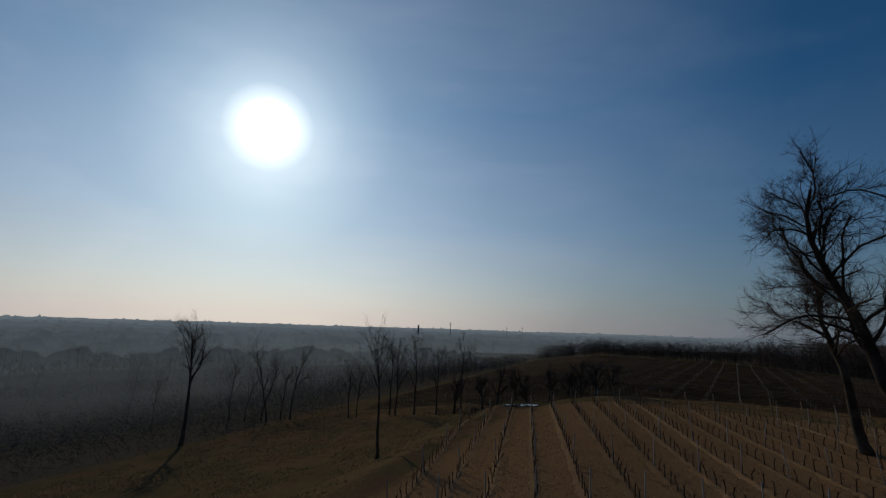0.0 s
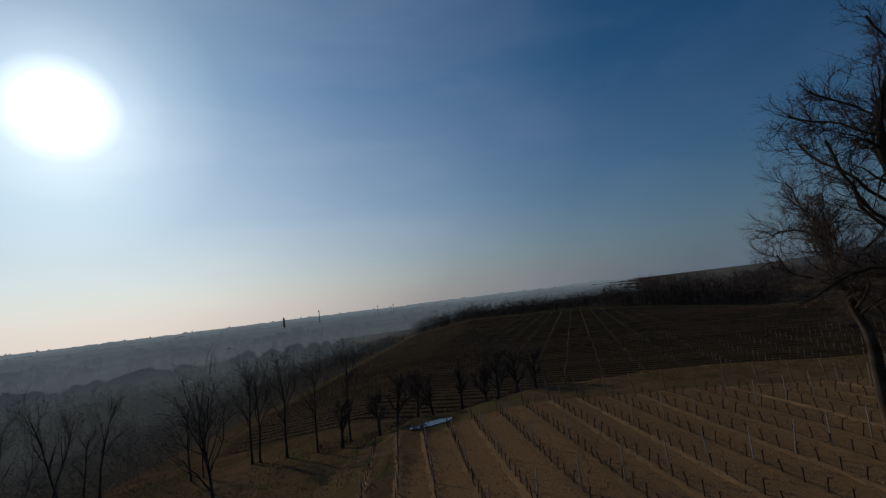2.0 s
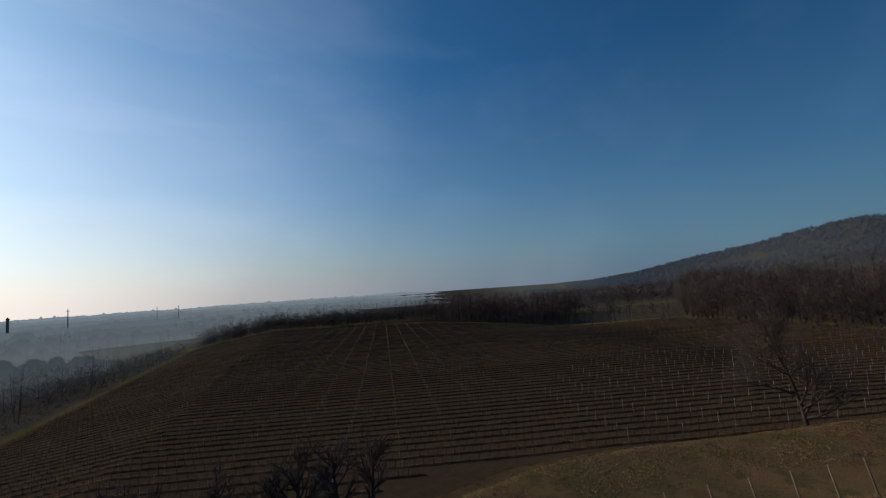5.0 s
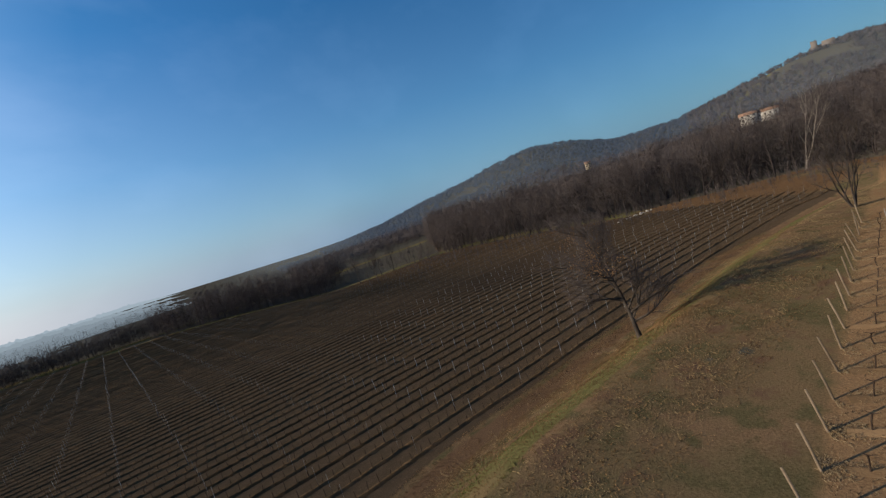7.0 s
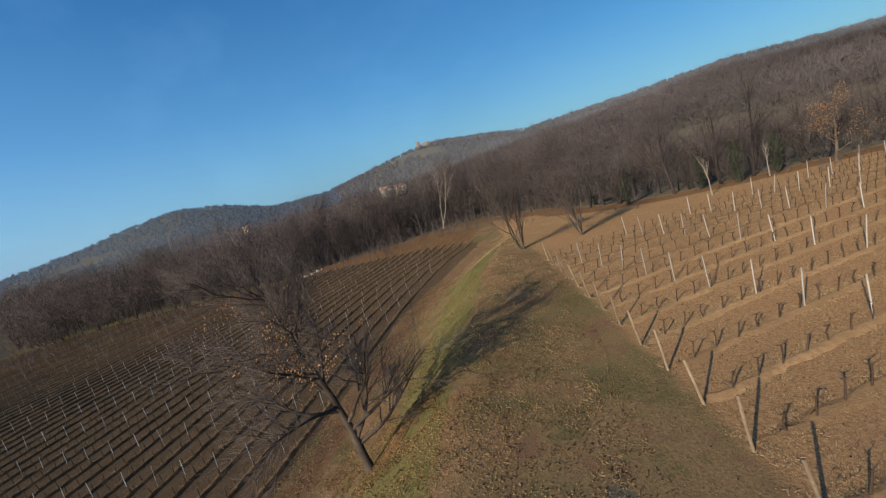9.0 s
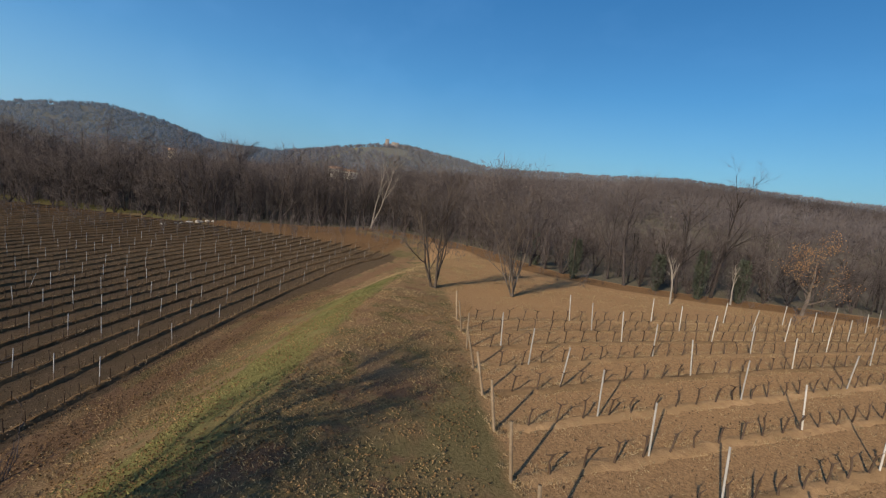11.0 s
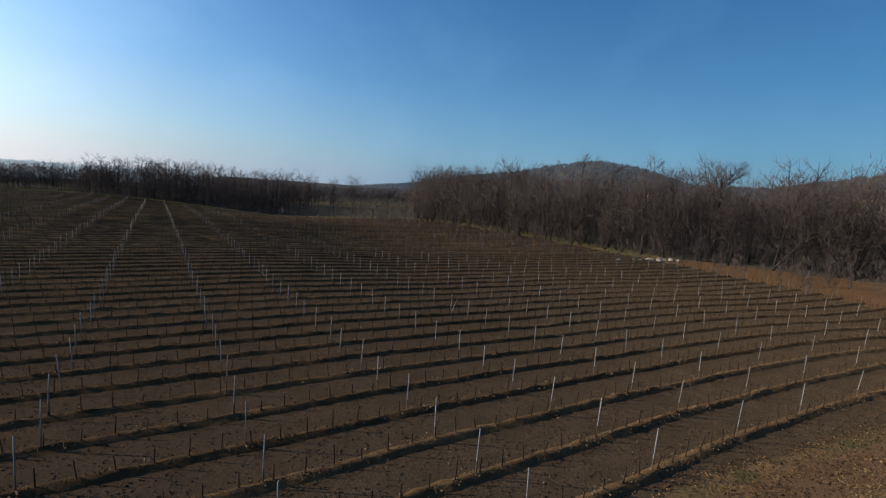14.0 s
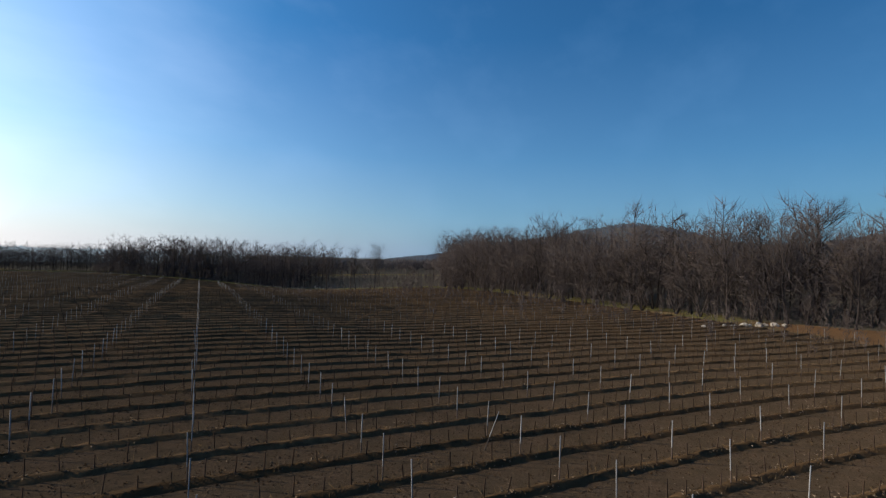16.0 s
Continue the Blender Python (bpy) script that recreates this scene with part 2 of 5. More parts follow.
def mesh_object(name, verts, faces, material, parent=None, label="", smooth_shade=True):
    """faces: a list of index tuples, or a pair of that list and an array of triangles."""
    tris = np.zeros((0, 3), np.int32)
    if isinstance(faces, tuple):
        faces, tris = faces
    sizes = np.fromiter((len(f) for f in faces), np.int32, len(faces))
    flat = np.fromiter((i for f in faces for i in f), np.int32, int(sizes.sum()))
    flat, sizes = np.concatenate([flat, np.asarray(tris, np.int32).ravel()]), np.concatenate([sizes, np.full(len(tris), 3, np.int32)])
    me = bpy.data.meshes.new(name)
    me.vertices.add(len(verts))
    me.vertices.foreach_set("co", np.asarray(verts, np.float32).ravel())
    me.loops.add(len(flat))
    me.loops.foreach_set("vertex_index", flat.astype(np.int32))
    me.polygons.add(len(sizes))
    me.polygons.foreach_set("loop_start", np.concatenate([[0], np.cumsum(sizes)[:-1]]).astype(np.int32) if len(sizes) else np.zeros(0, np.int32))
    me.materials.append(material)
    me.update(calc_edges=True)
    me.polygons.foreach_set("use_smooth", [smooth_shade] * len(me.polygons))
    ob = new(name, me)
    if parent is not None:
        ob.parent = parent
    if label:
        tagged(ob, label)
    return ob


# ---- ground: one sheet to the horizon ----
A_DIR, B_DIR = (0.182, 0.983), (0.983, -0.182)     # along and across the rows of the upper vineyard
END_P, END_N = (19.85, 8.4), (0.476, 0.880)         # line of its end posts
U_RIGHT_V = [24, 44, 56, 72, 84, 100, 132, 180, 206, 228, 245, 270, 300, 322]
U_RIGHT = [98, 102, 109, 113.5, 115.5, 117, 118.5, 117, 111, 86, 66, 30, -10, -72]


def u_right(v):
    return np.interp(v, U_RIGHT_V, U_RIGHT)


def u_left(v):
    return np.interp(v, [24, 64, 318], [-72, -94, -170])


def beyond_end(x, y):
    return (x - END_P[0]) * END_N[0] + (y - END_P[1]) * END_N[1]


WOOD_EDGE = [(420, 160), (300, 128), (222, 98), (205, 86), (173, 44), (155, 9), (150, -20), (145, -46), (120, -54), (98, -49), (84, -43), (72, -40), (62, -43), (55, -49), (49, -58), (38, -72), (20, -88), (0, -104), (-50, -118)]


def in_woods(x, y):
    """How far (m, roughly) a place lies behind the edge of the south-eastern woods; negative in the open."""
    best, sign = 1e9, -1
    for (ax, ay), (bx, by) in zip(WOOD_EDGE, WOOD_EDGE[1:]):
        ex, ey = bx - ax, by - ay
        t = min(1, max(0, ((x - ax) * ex + (y - ay) * ey) / (ex * ex + ey * ey)))
        d = math.hypot(x - ax - t * ex, y - ay - t * ey)
        if d < best:
            best, sign = d, (1 if ex * (y - ay) - ey * (x - ax) > 0 else -1)
    return best * sign


def build_ground():
    rings = np.concatenate([np.linspace(0.5, 72, 130), np.geomspace(72.8, 4700, 150)])
    n_a = 500
    ang = np.linspace(0, 2 * math.pi, n_a, endpoint=False)
    cx, cy = 34.0, 10.0
    X = (cx + rings[:, None] * np.sin(ang)[None]).ravel()
    Y = (cy + rings[:, None] * np.cos(ang)[None]).ravel()
    Z = height(X, Y)
    verts = np.vstack([np.column_stack([X, Y, Z]), [[cx, cy, h1(cx, cy)]]])
    i, j = np.meshgrid(np.arange(len(rings) - 1), np.arange(n_a), indexing="ij")
    i, j = i.ravel(), j.ravel()
    k = (j + 1) % n_a
    quads = np.column_stack([i * n_a + j, i * n_a + k, (i + 1) * n_a + k, (i + 1) * n_a + j])
    faces = [tuple(f) for f in quads[:, ::-1].tolist()] + [(len(verts) - 1, q, (q + 1) % n_a) for q in range(n_a)][::-1]
    ob = mesh_object("ground", verts, faces, M_GROUND)
    x, y = verts[:, 0], verts[:, 1]
    u, v = uv_of(x, y)
    s, q, toe = beyond_end(x, y), west_of(x, y), toe_of(u)
    soil = smooth(toe + 2.6, toe + 4.0, v) * smooth(3, -2, u - u_right(v)) * smooth(-6, 0, u - u_left(v)) * smooth(326, 316, v)
    green = smooth(toe - 11, toe - 9, v) * smooth(toe - 4, toe - 6, v) * smooth(-34, -12, u) * smooth(72, 52, u)
    green = np.maximum(green, 0.4 * smooth(-3, 2, q) * smooth(40, 16, q) * (1 - soil) * smooth(-40, -20, y + 0 * x))
    edge = u - u_right(v)
    green = np.maximum(green, 1.0 * smooth(-0.5, 1, edge) * smooth(13, 9, edge) * smooth(84, 104, v) * smooth(390, 330, v))
    green = np.maximum(green, 0.8 * smooth(314, 320, v) * smooth(350, 330, v))
    green = np.maximum(green, 0.8 * smooth(-9, -6, u - u_left(v)) * smooth(-1, -3, u - u_left(v)) * smooth(60, 90, v) * smooth(330, 310, v))
    tan = smooth(1.5, -1.5, s) * smooth(0, -6, q) * (1 - soil)
    d_tree = np.hypot(x - 33, y - 17)
    leaf = np.maximum(smooth(14, 4, d_tree) * 0.5, smooth(toe - 2.4, toe, v) * smooth(toe + 2, toe + 0.5, v) * smooth(40, 10, u) * 0.7)
    wd = np.array([in_woods(a, b) if abs(a) < 500 and abs(b) < 500 else (40 if b < 0 or a > 300 else -40) for a, b in zip(x, y)])
    leaf = np.maximum(leaf, smooth(-7.5, -3.5, wd) * (0.35 + 0.65 * smooth(260, 150, np.hypot(x - 60, y))))
    leaf = np.maximum(leaf, smooth(-1, 2, edge) * smooth(94, 84, v) * smooth(34, 42, v) * smooth(30, 20, edge))
    verge = smooth(-0.5, 1, edge) * smooth(14, 10, edge) * smooth(84, 104, v)
    leaf = leaf * (1 - verge) * (1 - 0.85 * smooth(0, 4, wd))
    scrub = np.maximum(smooth(44, 62, q) * (1 - soil), smooth(11, 15, edge) * smooth(110, 135, v) * smooth(2, -2, wd))
    scrub = np.maximum(scrub, smooth(0.5, 4, wd))
    scrub = np.maximum(scrub, smooth(346, 356, v)) * (1 - green)
    for ax, ay, ar in ((23.8, 11.2, 0.5), (23.3, 13.3, 0.26)):      # ashes of small fires on the headland
        scrub = np.maximum(scrub, 1.3 * np.exp(-(np.hypot(x - ax, y - ay) / ar) ** 2))
    rut = np.maximum(np.exp(-((v - toe + 13.2) / 0.8) ** 2), np.exp(-((v - toe + 16.0) / 0.7) ** 2)) * smooth(-20, -5, u) * smooth(60, 40, u) * smooth(0.5, 2, s) * 0.55
    rut = np.maximum(rut, smooth(0.0, 0.7, v - toe) * smooth(3.0, 2.2, v - toe) * smooth(-40, -24, u) * smooth(110, 90, u))
    for key, val in (("rut", rut), ("scrub", scrub), ("soil", soil), ("green", green), ("tan", tan), ("leaf", np.clip(leaf, 0, 1))):
        ob.data.attributes.new(key, "FLOAT", "POINT").data.foreach_set("value", val.astype(np.float32))
    return tagged(ob, "brown winter ground with grass banks and bare vineyard soil", "ground", kind="structure")


def ground_material():
    m, n, l, b = nodes_of("winter_ground")
    geo = n.new("ShaderNodeNewGeometry")
    pos = geo.outputs["Position"]
    big, mid, fine = noise_node(n, l, 0.09, 5, 0.6, pos), noise_node(n, l, 0.9, 8, 0.7, pos), noise_node(n, l, 9.0, 6, 0.7, pos)
    grain = noise_node(n, l, 38.0, 4, 0.7, pos)

    def zone(key, lo=0.35, hi=0.65):
        a = n.new("ShaderNodeAttribute")
        a.attribute_name = key
        wob = n.new("ShaderNodeMath")
        wob.operation = "MULTIPLY_ADD"
        l.new(mid.outputs["Fac"], wob.inputs[0])
        wob.inputs[1].default_value = 0.7
        l.new(a.outputs["Fac"], wob.inputs[2])
        return sharpen(n, l, wob.outputs[0], lo + 0.35, hi + 0.35)

    f_fine = sharpen(n, l, fine.outputs["Fac"], 0.32, 0.68)
    f_mid = sharpen(n, l, mid.outputs["Fac"], 0.35, 0.65)
    f_grain = sharpen(n, l, grain.outputs["Fac"], 0.35, 0.65)
    dry = mix_node(n, l, f_fine, (0.094, 0.058, 0.033), (0.192, 0.127, 0.072))
    dry = mix_node(n, l, sharpen(n, l, big.outputs["Fac"], 0.4, 0.62), dry, mix_node(n, l, f_fine, (0.060, 0.050, 0.024), (0.118, 0.096, 0.050)))
    soil = mix_node(n, l, f_fine, (0.045, 0.0312, 0.0205), (0.108, 0.0755, 0.0495))
    soil = mix_node(n, l, f_mid, soil, mix_node(n, l, f_grain, (0.036, 0.027, 0.0175), (0.078, 0.058, 0.037)))
    tan = mix_node(n, l, f_fine, (0.115, 0.07, 0.037), (0.245, 0.155, 0.083))
    green = mix_node(n, l, f_fine, (0.062, 0.06, 0.022), (0.135, 0.12, 0.05))
    green = mix_node(n, l, sharpen(n, l, big.outputs["Fac"], 0.5, 0.62), green, mix_node(n, l, f_grain, (0.10, 0.072, 0.036), (0.19, 0.135, 0.07)))
    leaf = mix_node(n, l, f_grain, (0.062, 0.037, 0.021), (0.145, 0.087, 0.045))
    patch = noise_node(n, l, 0.38, 5, 0.6, pos)
    dry = mix_node(n, l, sharpen(n, l, patch.outputs["Fac"], 0.52, 0.62), dry, mix_node(n, l, f_fine, (0.054, 0.046, 0.022), (0.105, 0.087, 0.045)))
    dry = mix_node(n, l, sharpen(n, l, patch.outputs["Fac"], 0.44, 0.36), dry, mix_node(n, l, f_grain, (0.070, 0.041, 0.026), (0.139, 0.089, 0.055)))
    col = mix_node(n, l, zone("tan"), dry, tan)
    col = mix_node(n, l, zone("green"), col, green)
    col = mix_node(n, l, zone("soil"), col, soil)
    col = mix_node(n, l, zone("leaf", 0.45, 0.8), col, leaf)
    col = mix_node(n, l, zone("rut", 0.4, 0.9), col, mix_node(n, l, f_grain, (0.075, 0.045, 0.027), (0.16, 0.10, 0.058)))
    col = mix_node(n, l, zone("scrub"), col, mix_node(n, l, f_fine, (0.045, 0.042, 0.033), (0.10, 0.09, 0.068)))
    l.new(col, b.inputs["Base Color"])
    b.inputs["Roughness"].default_value, b.inputs["Diffuse Roughness"].default_value = 0.97, 0.35
    b.inputs["Specular IOR Level"].default_value = 0.0
    bump = n.new("ShaderNodeBump")
    bump.inputs["Strength"].default_value, bump.inputs["Distance"].default_value = 0.8, 0.06
    hsum = n.new("ShaderNodeMath")
    hsum.operation = "MULTIPLY_ADD"
    l.new(grain.outputs["Fac"], hsum.inputs[0])
    hsum.inputs[1].default_value = 0.35
    l.new(fine.outputs["Fac"], hsum.inputs[2])
    l.new(hsum.outputs[0], bump.inputs["Height"])
    l.new(bump.outputs[0], b.inputs["Normal"])
    return m


M_GROUND = ground_material()
ground = build_ground()


# ---- meshes gathered from many small pieces ----
class Heap:
    """Gathers vertices and faces."""

    def __init__(self):
        self.v, self.f, self.count, self.sp = [], [], 0, []

    def add(self, verts, faces):
        k = self.count
        self.v.append(np.asarray(verts, float))
        self.f.extend([tuple(i + k for i in f) for f in faces])
        self.count += len(verts)

    def tube(self, pts, radii, sides, cap=False):
        pts = np.asarray(pts, float)
        d = np.gradient(pts, axis=0)
        d /= np.linalg.norm(d, axis=1)[:, None] + 1e-9
        ref = np.array([0.31, 0.95, 0.05]) if abs(d[0, 2]) > 0.8 else np.array([0, 0, 1.0])
        a = np.cross(d, ref)
        a /= np.linalg.norm(a, axis=1)[:, None] + 1e-9
        b = np.cross(d, a)
        ang = np.linspace(0, 2 * math.pi, sides, endpoint=False)
        ring = pts[:, None] + np.asarray(radii)[:, None, None] * (np.cos(ang)[None, :, None] * a[:, None] + np.sin(ang)[None, :, None] * b[:, None])
        n = len(pts)
        faces = []
        for i in range(n - 1):
            for j in range(sides):
                k = (j + 1) % sides
                faces.append((i * sides + j, i * sides + k, (i + 1) * sides + k, (i + 1) * sides + j))
        if cap:
            faces.append(tuple(range((n - 1) * sides, n * sides)))
        self.add(ring.reshape(-1, 3), faces)

    def spike(self, p, q, r):
        """A twig: three-sided, running out to a point."""
        self.sp.append((p[0], p[1], p[2], q[0], q[1], q[2], r))

    def merge(self, other):
        self.add(np.vstack(other.v), other.f)
        self.sp.extend(other.sp)

    def box(self, c, sx, sy, sz, yaw=0.0):
        ca, sa = math.cos(yaw), math.sin(yaw)
        vs = []
        for z in (0, sz):
            for px, py in ((-sx, -sy), (sx, -sy), (sx, sy), (-sx, sy)):
                px, py = px / 2, py / 2
                vs.append((c[0] + ca * px - sa * py, c[1] + sa * px + ca * py, c[2] + z))
        self.add(vs, [(3, 2, 1, 0), (4, 5, 6, 7), (0, 1, 5, 4), (1, 2, 6, 5), (2, 3, 7, 6), (3, 0, 4, 7)])

    def ob(self, name, material, parent=None, label=""):
        verts = np.vstack(self.v) if self.v else np.zeros((0, 3))
        tris = np.zeros((0, 3), np.int32)
        if self.sp:
            s = np.array(self.sp)
            p, q, r = s[:, :3], s[:, 3:6], s[:, 6:]
            d = q - p
            a = np.cross(d, (0.3, 0.2, 0.93))
            a *= r / (np.linalg.norm(a, axis=1)[:, None] + 1e-9)
            b = np.cross(d, a)
            b *= r / (np.linalg.norm(b, axis=1)[:, None] + 1e-9)
            tips = np.stack([p + a, p - 0.5 * a + 0.87 * b, p - 0.5 * a - 0.87 * b, q], 1).reshape(-1, 3)
            k = len(verts) + 4 * np.arange(len(s))[:, None, None]
            tris = (k + np.array([(0, 1, 3), (1, 2, 3), (2, 0, 3)])[None]).reshape(-1, 3)
            verts = np.vstack([verts, tips])
        return mesh_object(name, verts, (self.f, tris), material, parent, label)


# ---- bare trees ----
def branch(rng, p, d, length, r0, r1, n, wander, lift):
    pts = [np.array(p, float)]
    d = np.array(d, float)
    for _ in range(n):
        d = d + rng.normal(0, wander, 3) + np.array([0, 0, lift])
        d /= np.linalg.norm(d)
        pts.append(pts[-1] + d * length / n)
    return np.array(pts), np.linspace(r0, r1, n + 1)


def aside(rng, d, spread):
    """A direction that leaves d by about spread radians."""
    a = np.cross(d, rng.normal(0, 1, 3))
    a /= np.linalg.norm(a) + 1e-9
    return d * math.cos(spread) + a * math.sin(spread)


def grow_tree(seed, tall, r, stems=1, bole=0.35, lean=(0, 0), limbs=7, twigs=6, fine=5, spread=0.75, lift=0.06, wander=0.10, whip=1.0, levels=3, reach=1.0, light=False, taper=0.62):
    """Trunk and limbs in one heap, twigs in another."""
    rng = np.random.default_rng(seed)
    wood, thin = Heap(), Heap()
    for s in range(stems):
        d0 = np.array([lean[0], lean[1], 1.0]) + (rng.normal(0, 0.28, 3) * (1, 1, 0) if stems > 1 else 0)
        d0 /= np.linalg.norm(d0)
        base = np.array([*(rng.normal(0, 0.18 * r * 6, 2) if stems > 1 else (0, 0)), -0.3])
        tr, rr = branch(rng, base, d0, tall * 0.86, r, r * 0.16, 12, wander * 0.5, 0.03)
        rr[0] *= 1.35
        wood.tube(tr, rr, 5 if light else 8)
        level1 = []
        for i in range(limbs):
            f = bole + (0.97 - bole) * (i + rng.uniform(0, 0.8)) / limbs
            k = min(f * 12, 11.99)
            a, t = int(k), k - int(k)
            p, d = tr[a] * (1 - t) + tr[a + 1] * t, tr[a + 1] - tr[a]
            d /= np.linalg.norm(d)
            ln = reach * tall * rng.uniform(0.30, 0.46) * (1.12 - 0.55 * f)
            br = branch(rng, p, aside(rng, d, spread * rng.uniform(0.7, 1.25)), ln, np.interp(k, range(13), rr) * taper, 0.018 * r / 0.2 + 0.004, 7, wander, lift)
            wood.tube(*(a_[::2] if light else a_ for a_ in br), 3 if light else 6)
            level1.append((br, ln))
        level1.append(((tr[7:], rr[7:]), tall * 0.4))
        for (pts, rad), ln in level1:
            for i in range(twigs):
                k = rng.uniform(0.25, 0.99) * (len(pts) - 1)
                a = min(int(k), len(pts) - 2)
                p, d = pts[a] + (pts[a + 1] - pts[a]) * (k - a), pts[a + 1] - pts[a]
                d /= np.linalg.norm(d)
                l2 = ln * rng.uniform(0.3, 0.55)
                b2 = branch(rng, p, aside(rng, d, rng.uniform(0.5, 0.95)), l2, max(rad[a] * 0.8 * taper, 0.012), 0.007, 4, wander * 1.3, lift * 1.2)
                if light:
                    wood.spike(b2[0][0], b2[0][-1], b2[1][0])
                else:
                    wood.tube(*b2, 4)
                for _ in range(fine):
                    k2 = rng.uniform(0.2, 1.0) * 4
                    a2 = min(int(k2), 3)
                    p2, d2 = b2[0][a2] + (b2[0][a2 + 1] - b2[0][a2]) * (k2 - a2), b2[0][a2 + 1] - b2[0][a2]
                    d2 /= np.linalg.norm(d2)
                    e = p2 + aside(rng, d2, rng.uniform(0.4, 0.95)) * whip * l2 * rng.uniform(0.3, 0.6) + np.array([0, 0, 0.12 * whip])
                    thin.spike(p2, e, 0.011)
                    if levels > 3:
                        for _ in range(3):
                            t = rng.uniform(0.3, 1.0)
                            p3 = p2 + (e - p2) * t
                            thin.spike(p3, p3 + aside(rng, (e - p2) / (np.linalg.norm(e - p2) + 1e-9), rng.uniform(0.4, 0.9)) * whip * rng.uniform(0.2, 0.55), 0.006)
    return wood, thin


def tree_thing(name, seed, at, label, bark=None, twig=None, yaw=0.0, category="tree", group="", sink=0.0, leaves=0, **spec):
    wood, thin = grow_tree(seed, **spec)
    root = new(name)
    if leaves:
        rng, dead = np.random.default_rng(seed), Heap()
        tips = np.array(thin.sp)
        hold = rng.normal(0, 1, (14, 3)) * (1.8, 1.8, 1.5) + tips[:, 3:6].mean(0)
        near = np.min(np.linalg.norm(tips[:, None, 3:6] - hold[None], axis=2), axis=1)
        order = np.argsort(near + rng.exponential(0.55, len(tips)))[:leaves]
        for s in tips[order]:
            e = s[3:6] + rng.normal(0, 0.03, 3)
            dead.spike(e, e + rng.normal(0, 0.05, 3) - (0, 0, 0.05), 0.045)
        dead.ob("leaves", M_LEAF, root, "withered brown leaves")
    wood.ob("trunk", bark or M_BARK, root)
    thin.ob("crown", twig or M_TWIG, root)
    root.matrix_world = pose(at[0], at[1], h1(*at) - sink, 0, 0, yaw)
    return tagged(root, label, category, group)


# ---- the two vineyards: ridges, posts, vines ----
def row_ridge(name, path, wide, tall, seed, label, group, tuft=0.05, mat=None):
    """A low uneven ridge of soil and dry grass along a row, following the ground."""
    rng = np.random.default_rng(seed)
    path = np.asarray(path, float)
    n = len(path)
    d = np.gradient(path, axis=0)
    d /= np.linalg.norm(d, axis=1)[:, None]
    side = np.column_stack([d[:, 1], -d[:, 0]])
    prof = [(-0.62, -0.12), (-0.40, 0.25), (-0.18, 0.85), (0.05, 1.0), (0.22, 0.8), (0.42, 0.2), (0.62, -0.12)]
    vs = []
    for off, up in prof:
        jit = rng.normal(0, 0.07, n)
        p = path + side * (off * wide + jit * wide)[:, None]
        z = height(p[:, 0], p[:, 1]) + up * tall * rng.uniform(0.7, 1.25, n) + (rng.uniform(0, tuft, n) if up > 0.2 else 0)
        vs.append(np.column_stack([p, z]))
    k = len(prof)
    verts = np.stack(vs, 1).reshape(-1, 3)
    faces = [(i * k + j, i * k + j + 1, (i + 1) * k + j + 1, (i + 1) * k + j) for i in range(n - 1) for j in range(k - 1)]
    return tagged(mesh_object(name, verts, faces, mat or M_STRAW), label, "vine row", group, "structure")


def steel_post_mesh(tall, foot):
    """Profile post: an open channel with lips, and a dark foot."""
    heaps = []
    for z0, z1, w in ((foot, tall, 0.042), (-0.3, foot, 0.044)):
        hp = Heap()
        sec = [(-0.5, -0.35), (-0.5, 0.35), (-0.34, 0.35), (-0.34, -0.18), (0.34, -0.18), (0.34, 0.35), (0.5, 0.35), (0.5, -0.35)]
        vs = [(a * w, b * w, z) for z in (z0, z1) for a, b in sec]
        m = len(sec)
        hp.add(vs, [(j, (j + 1) % m, m + (j + 1) % m, m + j) for j in range(m)] + [tuple(range(m, 2 * m))])
        heaps.append(hp)
    return heaps


V2_U = [45.3 + 6.6 * k for k in range(-34, 15)]
V2_STEP, V2_FIRST = 2.66, 44.2


def row_bend(u):
    """The rows swing round towards the corner of the field."""
    return np.interp(u, [40, 50, 60, 67, 74, 81, 90, 97, 113], [0, 0.25, 0.75, 0.7, 0.3, -0.5, -2.4, -4.6, -7.0])


def v2_row(i, u):
    return V2_FIRST + V2_STEP * i + row_bend(u)


def ridge_rows(i):
    v = V2_FIRST + V2_STEP * i
    us = np.arange(max(u_left(v), -176), u_right(v), 0.4 if i < 14 else (0.8 if i < 40 else 2.0))
    vv = v2_row(i, us)
    ok = vv > np.interp(us, [-90, -34, -14], [21, 32, V2_FIRST - 0.5]) + row_bend(us)
    return us[ok], vv[ok]


